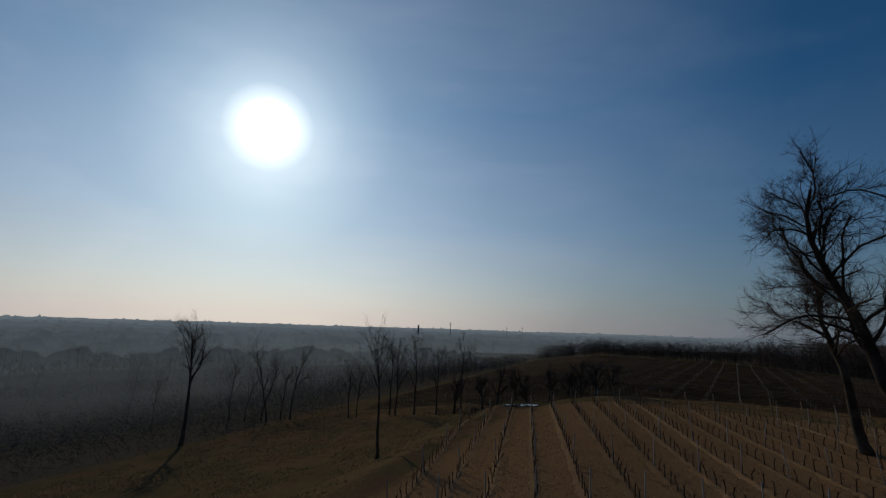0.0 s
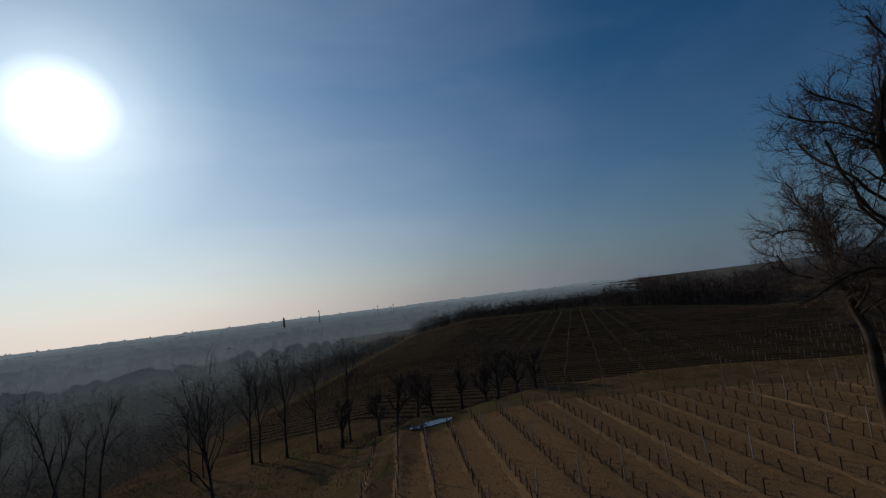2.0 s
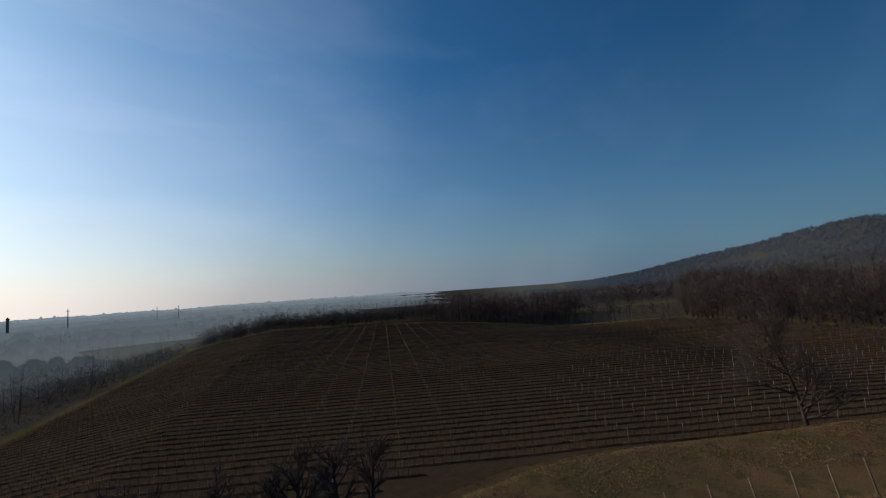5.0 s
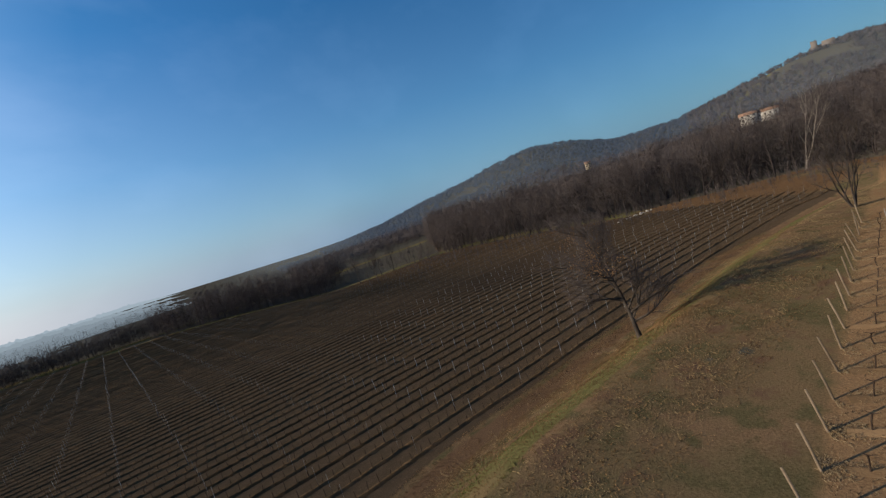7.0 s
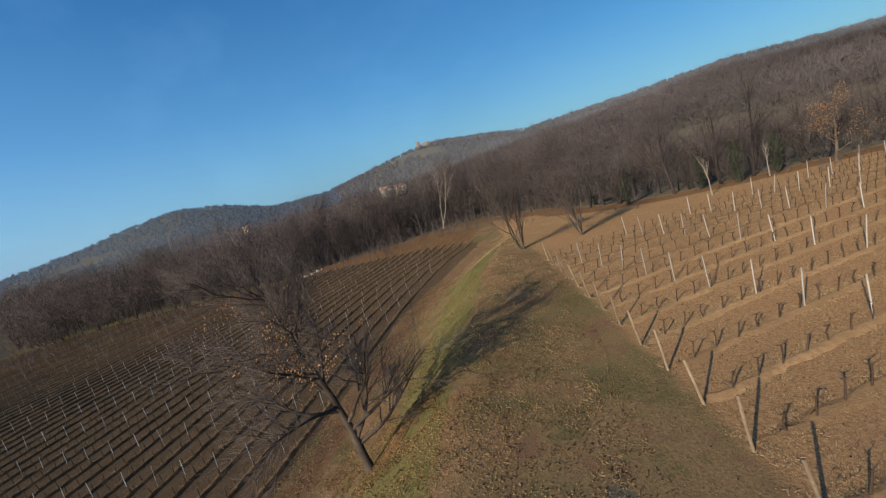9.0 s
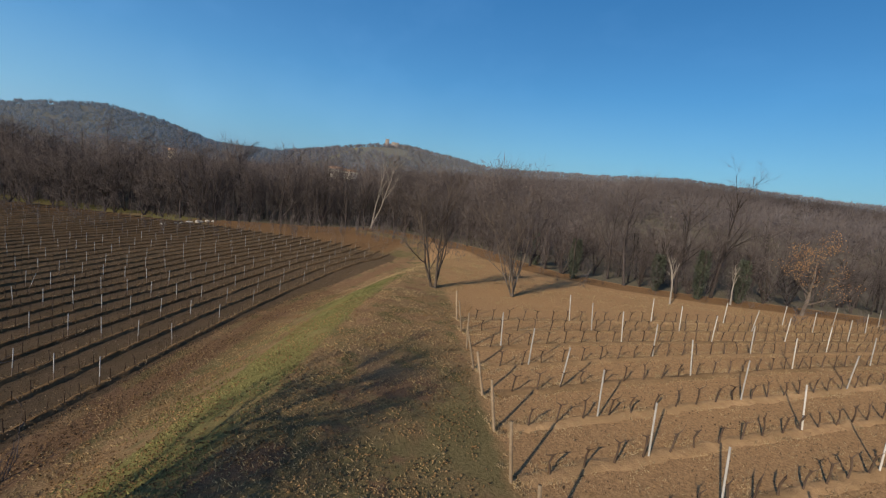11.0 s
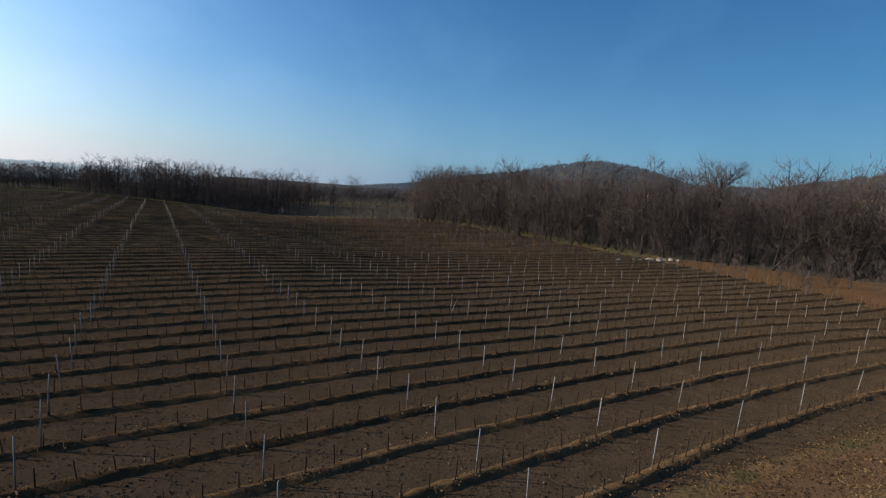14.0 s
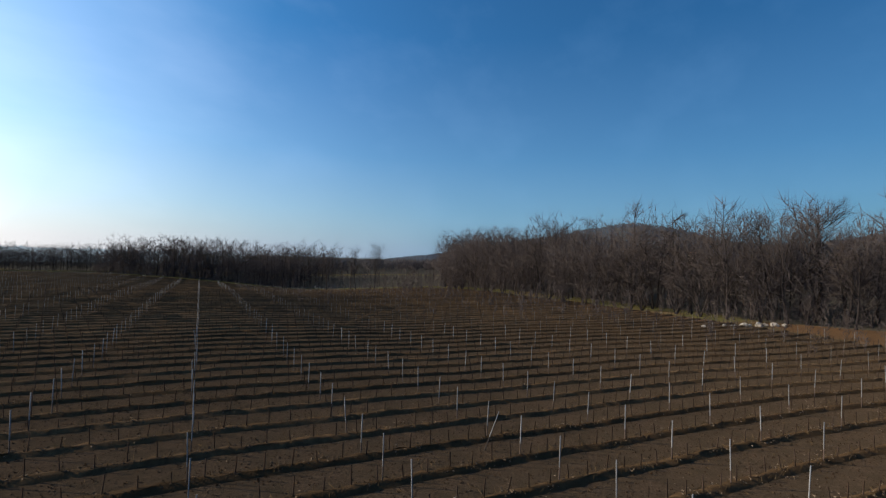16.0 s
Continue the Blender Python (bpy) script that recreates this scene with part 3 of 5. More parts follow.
rng = np.random.default_rng(5)
far_posts, far_feet, stakes, tufts, litter = Heap(), Heap(), Heap(), Heap(), Heap()
near_posts = []
for i in range(-11, 104):
    us, vv = ridge_rows(i)
    if len(us) < 6:
        continue
    x, y = xy_of(us, vv)
    row_ridge("vine_row", np.column_stack([x, y]), 0.6, 0.19, 100 + i, "low ridge of dry grass and soil under a young vine row", "rows of the lower vineyard")
    for u in V2_U:
        if us[0] < u < us[-1]:
            px, py = xy_of(u + rng.normal(0, 0.1) - 0.065 * (V2_STEP * i - 2.8), float(v2_row(i, u)))
            near_posts.append((math.hypot(px - 72, py - 14), float(px), float(py), rng.normal(0, 1.5), rng.normal(0, 1.5)))
    if i < 55:
        for u in np.arange(us[0], us[-1], 1.05 if i < 26 else 2.1):
            px, py = xy_of(u, float(v2_row(i, u)))
            z = h1(px, py) + 0.15
            stakes.tube([(px, py, z - 0.2), (px + rng.normal(0, 0.06), py + rng.normal(0, 0.06), z + rng.uniform(0.45, 0.8))], [0.035, 0.026], 3)
    if i < 16:
        for u in np.arange(max(us[0], -20), us[-1], 0.16):
            px, py = xy_of(u + rng.normal(0, 0.1), float(v2_row(i, u)) + rng.normal(0, 0.2))
            z = h1(px, py) + 0.14
            tufts.spike((px, py, z), (px + rng.normal(0, 0.12), py + rng.normal(0, 0.12), z + rng.uniform(0.1, 0.3)), 0.02)
near_posts.sort()
upper, foot = steel_post_mesh(1.88, 0.6)
post = new("trellis_post")
upper.ob("shaft", M_POST_STEEL, post)
foot.ob("foot", M_POST_FOOT, post, "dark foot of the post")
tagged(post, "slim galvanised trellis post of the young vineyard", "post", "trellis posts of the lower vineyard")
post.matrix_world = pose(near_posts[0][1], near_posts[0][2], h1(near_posts[0][1], near_posts[0][2]), 0, 0, -36)
for _, px, py, tx, ty in near_posts[1:280]:
    copy_thing(post, pose(px, py, h1(px, py) + 0.1, tx, ty, -36))
for _, px, py, tx, ty in near_posts[280:]:
    z = h1(px, py) + 0.1
    far_posts.tube([(px, py, z + 0.55), (px + tx * 0.02, py + ty * 0.02, z + 1.85)], [0.0135, 0.0135], 4, True)
    far_feet.tube([(px, py, z - 0.2), (px, py, z + 0.55)], [0.03, 0.03], 3)
tagged(far_posts.ob("far_trellis_posts", M_POST_FAR), "hundreds of galvanised posts across the lower vineyard", "posts", kind="stuff")
tagged(far_feet.ob("far_post_feet", M_POST_FOOT), "dark feet of the distant trellis posts", "posts", kind="stuff")
tagged(tufts.ob("dry_grass", M_WEED), "tufts of dry grass along the vine rows", "grass", kind="stuff")
tagged(stakes.ob("young_vines", M_VINE), "thin bare young vines and stakes along the rows", "vines", kind="stuff")

# upper vineyard
V1_A = Vector((*A_DIR, 0))


def v1_place(k, a):
    b = 18.05 + 2.6 * k
    return b * B_DIR[0] + a * A_DIR[0], b * B_DIR[1] + a * A_DIR[1]


def v1_end(k):
    x0, y0 = v1_place(k, 0)
    return -beyond_end(x0, y0) / (A_DIR[0] * END_N[0] + A_DIR[1] * END_N[1])


def v1_start(k):
    a = -112.0
    while a < v1_end(k) and in_woods(*v1_place(k, a)) > -4:
        a += 1
    return a


post_hp = Heap()
post_hp.tube([(0, 0, -0.3), (0.01, 0, 0.8), (0, 0.01, 2.0)], [0.036, 0.035, 0.033], 7, True)
line_post = tagged(post_hp.ob("vineyard_post", M_CONC), "pale grey vineyard post standing in a row", "post", "posts of the upper vineyard")
end_hp = Heap()
end_hp.tube([(0, 0, -0.3), (0.015, 0, 0.9), (0, 0.01, 2.0)], [0.058, 0.054, 0.048], 8, True)
end_post = tagged(end_hp.ob("end_post", M_POST_WOOD), "weathered wooden end post leaning out of its row", "post", "end posts of the upper vineyard")


def vine_heap(rng, at=(0, 0, 0)):
    hp = Heap()
    x, y, z = at
    knee = np.array([x + rng.normal(0, 0.05), y + rng.normal(0, 0.05), z + 0.4])
    head = knee + np.array([rng.normal(0, 0.06), rng.normal(0, 0.06), 0.3])
    hp.tube([(x, y, z - 0.15), knee, head], [0.04, 0.032, 0.04], 5)
    for sgn in (-1, 1):
        e = head + np.array([A_DIR[0], A_DIR[1], 0]) * sgn * rng.uniform(0.12, 0.3) + np.array([0, 0, rng.uniform(0.0, 0.15)])
        hp.tube([head, e], [0.026, 0.012], 4)
        hp.spike(e, e + np.array([rng.normal(0, 0.08), rng.normal(0, 0.08), rng.uniform(0.15, 0.45)]), 0.008)
    return hp


vines_far, v1_far_posts = Heap(), Heap()
vine_meshes = [vine_heap(np.random.default_rng(60 + i)).ob("grapevine", M_VINE) for i in range(5)]
vine_used = 0
first_line, first_end = True, True
for k in range(-18, 13):
    a1, a0 = v1_end(k) - 0.6, v1_start(k)
    if a1 - a0 < 6:
        continue
    aa = np.arange(a0, a1 + 0.3, 0.45)
    x, y = v1_place(k, aa)
    x, y = x + rng.normal(0, 0.07, len(aa)), y + rng.normal(0, 0.03, len(aa))
    row_ridge("vine_row", np.column_stack([x, y]), 0.6, 0.05, 300 + k, "strip of pale dry grass under an old vine row", "rows of the upper vineyard", 0.06, M_TAN)
    ex, ey = v1_place(k, a1 + 0.6)
    ez = h1(ex, ey)
    lean_m = Matrix.Translation((ex, ey, ez)) @ Matrix.Rotation(radians(-13 + rng.normal(0, 4)), 4, Vector((B_DIR[0], B_DIR[1], 0))) @ pose(0, 0, 0, 0, 0, rng.uniform(0, 360))
    if first_end:
        end_post.matrix_world, first_end = lean_m, False
    else:
        copy_thing(end_post, lean_m)
    for a in np.arange(9.85 + 8.55 * 3, a0, -8.55):
        if a > a1 - 1.5:
            continue
        a += rng.normal(0, 0.12)
        px, py = v1_place(k, a)
        m = pose(px, py, h1(px, py), rng.normal(0, 3), rng.normal(0, 3), 0)
        if a > a1 - 60:
            if first_line:
                line_post.matrix_world, first_line = m, False
            else:
                copy_thing(line_post, m)
        else:
            v1_far_posts.tube([(px, py, h1(px, py) - 0.2), (px, py, h1(px, py) + 1.7)], [0.05, 0.05], 4, True)
    for a in np.arange(a1 - 0.8, a0, -1.25):
        px, py = v1_place(k, a)
        z = h1(px, py) + 0.06
        if a > a1 - 14 and k > -8 and vine_used < 290:
            src = vine_meshes[vine_used % 5]
            m = pose(px, py, z, 0, 0, rng.uniform(-25, 25))
            if vine_used < 5:
                src.matrix_world = m
                tagged(src, "gnarled leafless grapevine pruned to a short head", "grapevine", "vines of the upper vineyard")
            else:
                copy_thing(src, m)
            vine_used += 1
        else:
            hp = vine_heap(rng, (px, py, z))
            vines_far.merge(hp)
tagged(vines_far.ob("old_vines", M_VINE), "rows of pruned leafless old grapevines", "vines", kind="stuff")
if v1_far_posts.v:
    tagged(v1_far_posts.ob("far_vineyard_posts", M_CONC), "grey posts far along the upper rows", "posts", kind="stuff")


# ---- single trees ----
def bark_tree(name, seed, at, label, **spec):
    return tree_thing(name, seed, at, label, **spec)


oak = bark_tree("bare_tree", 11, (36.3, 16.2), "small leafless oak with a few brown leaves on the bank", tall=13.6, r=0.24, limbs=18, twigs=13, fine=13, spread=1.0, bole=0.14, lean=(-0.03, 0.06), levels=4, wander=0.13, leaves=700)
bark_tree("bare_tree", 12, (59.2, -11.8), "young many-stemmed leafless tree on the grassy rise", tall=11, r=0.12, stems=4, limbs=7, twigs=8, fine=8, spread=0.55, bole=0.2)
bark_tree("bare_shrub", 13, (55.4, -18.0), "bushy many-stemmed leafless hazel beside the vineyard", tall=10, r=0.08, stems=7, limbs=6, twigs=7, fine=8, spread=0.6, bole=0.15, category="shrub")
bark_tree("plane_tree", 14, (146.5, -42.5), "tall pale-barked tree with two bare trunks at the wood's edge", bark=M_PALE, tall=24, r=0.2, stems=2, limbs=10, twigs=8, fine=9, taper=0.5, spread=0.45, bole=0.35, whip=1.4)
bark_tree("big_tree", 21, (4.8, 0.6), "large old leafless tree leaning over the vineyard", tall=16.5, r=0.46, limbs=17, twigs=18, fine=15, taper=0.4, spread=0.95, bole=0.55, lean=(-0.36, -0.22), levels=4, wander=0.25, whip=0.75, reach=0.95)
bark_tree("big_tree", 22, (3.9, -4.8), "large old leafless tree with a broad crown", tall=24.5, r=0.6, limbs=20, twigs=18, fine=15, taper=0.36, spread=0.8, bole=0.42, lean=(-0.2, -0.18), levels=4, wander=0.24, whip=0.75, reach=0.76)
bark_tree("bare_tree", 23, (-34.7, 10.3), "slim leafless tree on the slope below the vineyard", tall=12.8, r=0.18, limbs=10, twigs=6, fine=4, spread=0.75, bole=0.6, reach=1.2)
bark_tree("bare_tree", 24, (-72.4, 42.5), "leafless tree with a broom-shaped crown on the slope", tall=22, r=0.36, limbs=12, twigs=9, fine=9, spread=0.55, bole=0.5)


for n_, (x, y, t) in enumerate([(197.9, 136.2, 14), (201.5, 124.4, 17), (207.5, 119.9, 18), (203.5, 128.5, 11)]):
    bark_tree("bare_tree", 140 + n_, (x, y), "slim leafless tree in the gap between the woods", tall=t, r=0.2, limbs=12, twigs=9, fine=10, spread=0.6, bole=0.35, whip=1.4, group="trees in the gap")
bark_tree("big_tree", 145, (172, -10.5), "broad leafless tree standing above the wood", bark=M_WOODBARK, tall=20.5, r=0.5, limbs=16, twigs=14, fine=14, spread=0.9, bole=0.4, levels=4, whip=1.2)


def ivy_tree(seed, at, tall):
    """Leafless tree whose trunk is wrapped in ivy."""
    root = tree_thing("ivy_clad_tree", seed, at, "leafless tree with its trunk wrapped in dark ivy", bark=M_WOODBARK, tall=tall, r=0.2, limbs=9, twigs=6, fine=7, spread=0.7, bole=0.4, group="ivy-clad trees")
    rng, ivy = np.random.default_rng(seed), Heap()
    for _ in range(1500):
        z, a = tall * 0.62 * rng.uniform(0, 1) ** 0.8, rng.uniform(0, 6.283)
        r = (0.25 + 0.55 * math.sin(min(1, z / (tall * 0.62)) * 2.6)) * rng.uniform(0.5, 1.15)
        p = np.array([r * math.cos(a), r * math.sin(a), z])
        ivy.spike(p, p + rng.normal(0, 0.12, 3), 0.07)
    ivy.ob("ivy", M_IVY, root, "dark green ivy")
    return root


for n_, (x, y, t) in enumerate([(66.5, -39, 9), (53.5, -47, 10), (58.5, -46, 8), (80, -45, 9), (51, -52, 9)]):
    ivy_tree(120 + n_, (x, y), t)
bark_tree("stub_tree", 131, (51.5, -37.5), "pale cut-back tree with a few upright shoots", bark=M_PALE, tall=5.5, r=0.12, limbs=7, twigs=4, fine=4, spread=0.4, bole=0.55, lift=0.2)
bark_tree("stub_tree", 132, (50.5, -49.0), "pale cut-back tree with a few upright shoots", bark=M_PALE, tall=5.0, r=0.12, limbs=7, twigs=4, fine=4, spread=0.4, bole=0.6, lift=0.2)
bark_tree("leafy_oak", 133, (45.0, -54.0), "small oak that still holds its orange-brown leaves", tall=9, r=0.22, limbs=12, twigs=9, fine=9, spread=0.9, bole=0.2, leaves=5200)
# pollarded trees below the end of the upper rows, and trees of the western slope
POLLARDS = [(-22, 38), (-19.5, 39.5), (-11.7, 36.2), (-8.7, 35.2), (-7.4, 34.4), (-5.5, 32.6), (-3.4, 31.6), (-16.5, 41.5), (-13.6, 44), (-26.5, 41)]
SLOPE = [(-80, 75.6, 17), (-74.5, 71.4, 13), (-69, 67, 16), (-66.4, 63.7, 18), (-63.2, 63.1, 12), (-61, 62.5, 16), (-46.6, 53.3, 12), (-45, 53.1, 10), (-38.4, 50.7, 15), (-37.2, 49.6, 14), (-33.5, 46.2, 15), (-29.5, 42.8, 12), (-116, 92, 19), (-104, 84, 14), (-25.3, 43.5, 13)]
for n_, (x, y) in enumerate(POLLARDS):
    bark_tree("pollard_tree", 40 + n_, (x, y), "knotty pollarded tree with thin upright bare shoots", tall=5.6 + (n_ * 37 % 10) * 0.2, r=0.25, limbs=14, twigs=9, fine=10, spread=0.9, bole=0.34, whip=1.1, lift=0.1, category="tree", group="pollards below the vineyard", yaw=n_ * 67)
for n_, (x, y, t) in enumerate(SLOPE):
    bark_tree("slope_tree", 60 + n_, (x, y), "slim leafless tree on the western slope", tall=t, r=0.012 * t, limbs=9, twigs=6, fine=7, spread=0.55, bole=0.35, category="tree", group="trees of the western slope", yaw=n_ * 51)

# ---- woods ----
KINDS = [(15, 1, 0.30), (18, 1, 0.40), (14, 1, 0.25), (19, 2, 0.35), (17, 1, 0.45), (13, 2, 0.20), (18, 1, 0.30), (16, 1, 0.40), (8, 4, 0.08), (6, 5, 0.05)]
kinds = [grow_tree(700 + i, tall=tall, r=0.12 + 0.006 * tall, stems=st, limbs=11 if st < 3 else 6, twigs=8 if st < 3 else 5, fine=9, light=True, spread=0.62 + 0.07 * (i % 4), bole=bole * 0.7, whip=0.95) for i, (tall, st, bole) in enumerate(KINDS)]
wood_protos = {}


def wood_tree(i, x, y, scale, yaw):
    m = pose(x, y, h1(x, y), 0, 0, yaw)
    if i not in wood_protos:
        root = new("woodland_tree" if KINDS[i][0] > 10 else "woodland_bush")
        wood, thin = kinds[i]
        wood.ob("trunk", M_WOODBARK, root)
        thin.ob("crown", M_TWIG, root)
        shrub = KINDS[i][0] <= 10
        tagged(root, "leafless tangled bush at the edge of the wood" if shrub else "leafless grey-brown tree in the winter wood", "bush" if shrub else "tree", "bushes of the wood" if shrub else "trees of the wood")
        wood_protos[i] = root
        root.matrix_world = m
        return root
    t = copy_thing(wood_protos[i], m)
    t.scale = (scale, scale, scale * 1.05)
    return t


def light_tree(hp_w, hp_t, rng, x, y, tall, n_limb, n_twig):
    """A tree of the far wood: trunk, limbs and a haze of twigs, joined with its neighbours."""
    z = h1(x, y) - 0.4
    top = np.array([x + rng.normal(0, 0.06 * tall), y + rng.normal(0, 0.06 * tall), z + tall])
    base = np.array([x, y, z])
    hp_w.tube([base, base * 0.4 + top * 0.6, top], [0.007 * tall, 0.005 * tall, 0.0012 * tall], 4)
    for _ in range(n_limb):
        f = rng.uniform(0.16, 0.94)
        p = base + (top - base) * f
        a = rng.uniform(0, 6.283)
        ln = tall * rng.uniform(0.2, 0.36) * (1.15 - 0.7 * f)
        e = p + np.array([math.cos(a) * ln, math.sin(a) * ln, ln * rng.uniform(0.25, 1.1)])
        hp_w.spike(p, e, 0.0035 * tall)
        for _ in range(n_twig):
            t = rng.uniform(0.25, 1)
            s = p + (e - p) * t
            g = rng.normal(0, 1, 3) * 0.5 + np.array([math.cos(a) * 0.4, math.sin(a) * 0.4, 0.6])
            hp_t.spike(s, s + g * tall * rng.uniform(0.06, 0.13), 0.0019 * tall + 0.004)


rng = np.random.default_rng(77)
spots, grid = [], {}


def free_spot(x, y, gap):
    cx, cy = int(x // 5), int(y // 5)
    for a in (-1, 0, 1):
        for b in (-1, 0, 1):
            for px, py in grid.get((cx + a, cy + b), ()):
                if (px - x) ** 2 + (py - y) ** 2 < gap * gap:
                    return False
    grid.setdefault((cx, cy), []).append((x, y))
    return True


for _ in range(40000):
    x, y = rng.uniform(-80, 380), rng.uniform(-230, 240)
    w = in_woods(x, y)
    if 0.5 < w < 120 and rng.random() < math.exp(-max(0, w - 25) / 50) and free_spot(x, y, 2.6 if w < 15 else 3.2):
        spots.append((w + 0.12 * math.hypot(x - 80, y), x, y))
spots.sort()
wood_hp, twig_hp = Heap(), Heap()
for n_, (w, x, y) in enumerate(spots):
    near_edge = in_woods(x, y) < 4
    if n_ < 230:
        wood_tree(int(rng.choice([8, 9, 5, 2])) if near_edge and rng.random() < 0.65 else int(rng.integers(0, 8)), x, y, rng.uniform(0.75, 1.05) * (0.6 if y < -46 and x < 110 else (0.94 if x > 140 else 0.9)), rng.uniform(0, 360))
    elif n_ < 1300:
        light_tree(wood_hp, twig_hp, rng, x, y, rng.uniform(11, 22) * (0.62 if y < -46 and x < 110 else (1.08 if x > 140 else 0.95)), 11, 10)

# fine outer twigs that close the canopy
def twig_cloud(spots, per, seed, name, label, tall=(9.5, 16.5), thick=0.03):
    rng = np.random.default_rng(seed)
    at = np.repeat(np.array(spots), per, axis=0)
    n = len(at)
    tops = np.repeat(rng.uniform(*tall, len(spots)), per)
    wide = np.repeat(rng.uniform(0.2, 0.3, len(spots)), per)
    dirs = rng.normal(0, 1, (n, 3))
    dirs /= np.linalg.norm(dirs, axis=1)[:, None]
    rad = rng.uniform(0.25, 1.0, n) ** 0.5
    x, y = at[:, 0] + dirs[:, 0] * rad * wide * tops, at[:, 1] + dirs[:, 1] * rad * wide * tops
    z = np.repeat(height(np.array(spots)[:, 0], np.array(spots)[:, 1]), per) + tops * (0.5 + 0.46 * dirs[:, 2] * rad)
    way = dirs * (0.7, 0.7, 0.3) + rng.normal(0, 0.45, (n, 3)) + (0, 0, 0.55)
    ln = tops * rng.uniform(0.05, 0.11, n)
    tip = np.column_stack([x, y, z]) + way * ln[:, None]
    hp = Heap()
    hp.sp = np.column_stack([x, y, z, tip, thick * rng.uniform(0.6, 1.3, n)]).tolist()
    return tagged(hp.ob(name, M_TWIG), label, "woods", kind="stuff")


edge_spots = [(x, y) for w, x, y in spots if x > 95 and in_woods(x, y) < 45][:560]
side_spots = [(x, y) for w, x, y in spots if x <= 95 and in_woods(x, y) < 40][:420]
twig_cloud(edge_spots, 250, 501, "woodland_twigs", "fine grey-brown twigs closing the canopy of the wood", (13.5, 22.5), 0.05)
twig_cloud(side_spots, 130, 502, "woodland_twigs", "fine grey-brown twigs closing the canopy of the wood", (6.5, 11.5), 0.028)

# undergrowth along the wood's edge
brush = Heap()
for (ax, ay), (bx, by) in zip(WOOD_EDGE[1:], WOOD_EDGE[2:]):
    ln = math.hypot(bx - ax, by - ay)
    for n_ in range(int(ln * (15 if ax > 130 else 6))):
        t, w = rng.uniform(0, 1), (rng.exponential(2.6) - 1.2 if n_ % 2 else rng.uniform(1, 13))
        x, y = ax + (bx - ax) * t - (by - ay) / ln * w, ay + (by - ay) * t + (bx - ax) / ln * w
        z, tall = h1(x, y), rng.uniform(1.5, 5.5) if w < 2.5 else rng.uniform(4, 15) * (0.65 if ax < 110 else 1.0)
        for _ in range(14 + int(3.4 * tall)):
            s, a = rng.uniform(0.0, 0.95), rng.uniform(0, 6.283)
            p = np.array([x, y, z + tall * s]) + rng.normal(0, 0.05, 3) * tall
            ln = 0.6 + 0.11 * tall
            brush.spike(p, p + np.array([math.cos(a) * rng.uniform(0.2, 0.8), math.sin(a) * rng.uniform(0.2, 0.8), rng.uniform(0.2, 1.0)]) * ln, 0.034 if ax > 130 else 0.022)
for _ in range(420):
    t, w = rng.uniform(-0.05, 1), rng.exponential(5)
    x, y = 171 + 30 * t + 0.93 * w, 252 - 96 * t + 0.36 * w
    z, tall = h1(x, y), rng.uniform(2, 6) if w < 2 else rng.uniform(5, 14)
    for _ in range(14 + int(3 * tall)):
        a = rng.uniform(0, 6.283)
        p = np.array([x, y, z + tall * rng.uniform(0, 0.95)]) + rng.normal(0, 0.06, 3) * tall
        brush.spike(p, p + np.array([math.cos(a) * rng.uniform(0.2, 0.8), math.sin(a) * rng.uniform(0.2, 0.8), rng.uniform(0.2, 1.0)]) * (0.7 + 0.12 * tall), 0.05)
tagged(brush.ob("undergrowth", M_TWIG), "tangled leafless undergrowth along the wood's edge", "undergrowth", kind="stuff")

# low brambles at the feet of the pollards
scrub = Heap()
for n_ in range(150):
    px, py = POLLARDS[n_ % len(POLLARDS)]
    x, y = px + rng.normal(-0.6, 1.5), py + rng.normal(0.8, 1.3)
    z, tall = h1(x, y), rng.uniform(0.5, 1.5)
    for _ in range(34):
        a = rng.uniform(0, 6.283)
        p = np.array([x, y, z]) + np.array([rng.normal(0, 0.45), rng.normal(0, 0.45), tall * rng.uniform(0, 0.7)])
        scrub.spike(p, p + np.array([math.cos(a) * 0.35, math.sin(a) * 0.35, rng.uniform(0.1, 0.5)]) * rng.uniform(0.6, 1.3), 0.02)
tagged(scrub.ob("bramble_scrub", M_TWIG), "low leafless brambles at the feet of the pollards", "brambles", kind="stuff")

# wood beyond the far end of the lower field, and thickets in the gap
far_spots = []
for _ in range(900):
    t = rng.uniform(0, 1)
    d = rng.uniform(0, 1) ** 1.5 * 60
    x, y = 172 + 30 * t + 0.93 * d, 252 - 96 * t + 0.36 * d
    if free_spot(x, y, 2.8):
        light_tree(wood_hp, twig_hp, rng, x, y, rng.uniform(10, 20), 10, 11)
        far_spots.append((x, y))
for _ in range(60):
    x, y = 226 + rng.normal(0, 16), 128 + rng.normal(0, 14)
    if in_woods(x, y) < 0 and uv_of(x, y)[0] > u_right(uv_of(x, y)[1]) + 12 and free_spot(x, y, 3.5):
        light_tree(wood_hp, twig_hp, rng, x, y, rng.uniform(5, 13), 10, 11)
twig_cloud(far_spots[:480], 70, 503, "woodland_twigs", "fine grey-brown twigs of the wood beyond the field", (11, 19), 0.075)
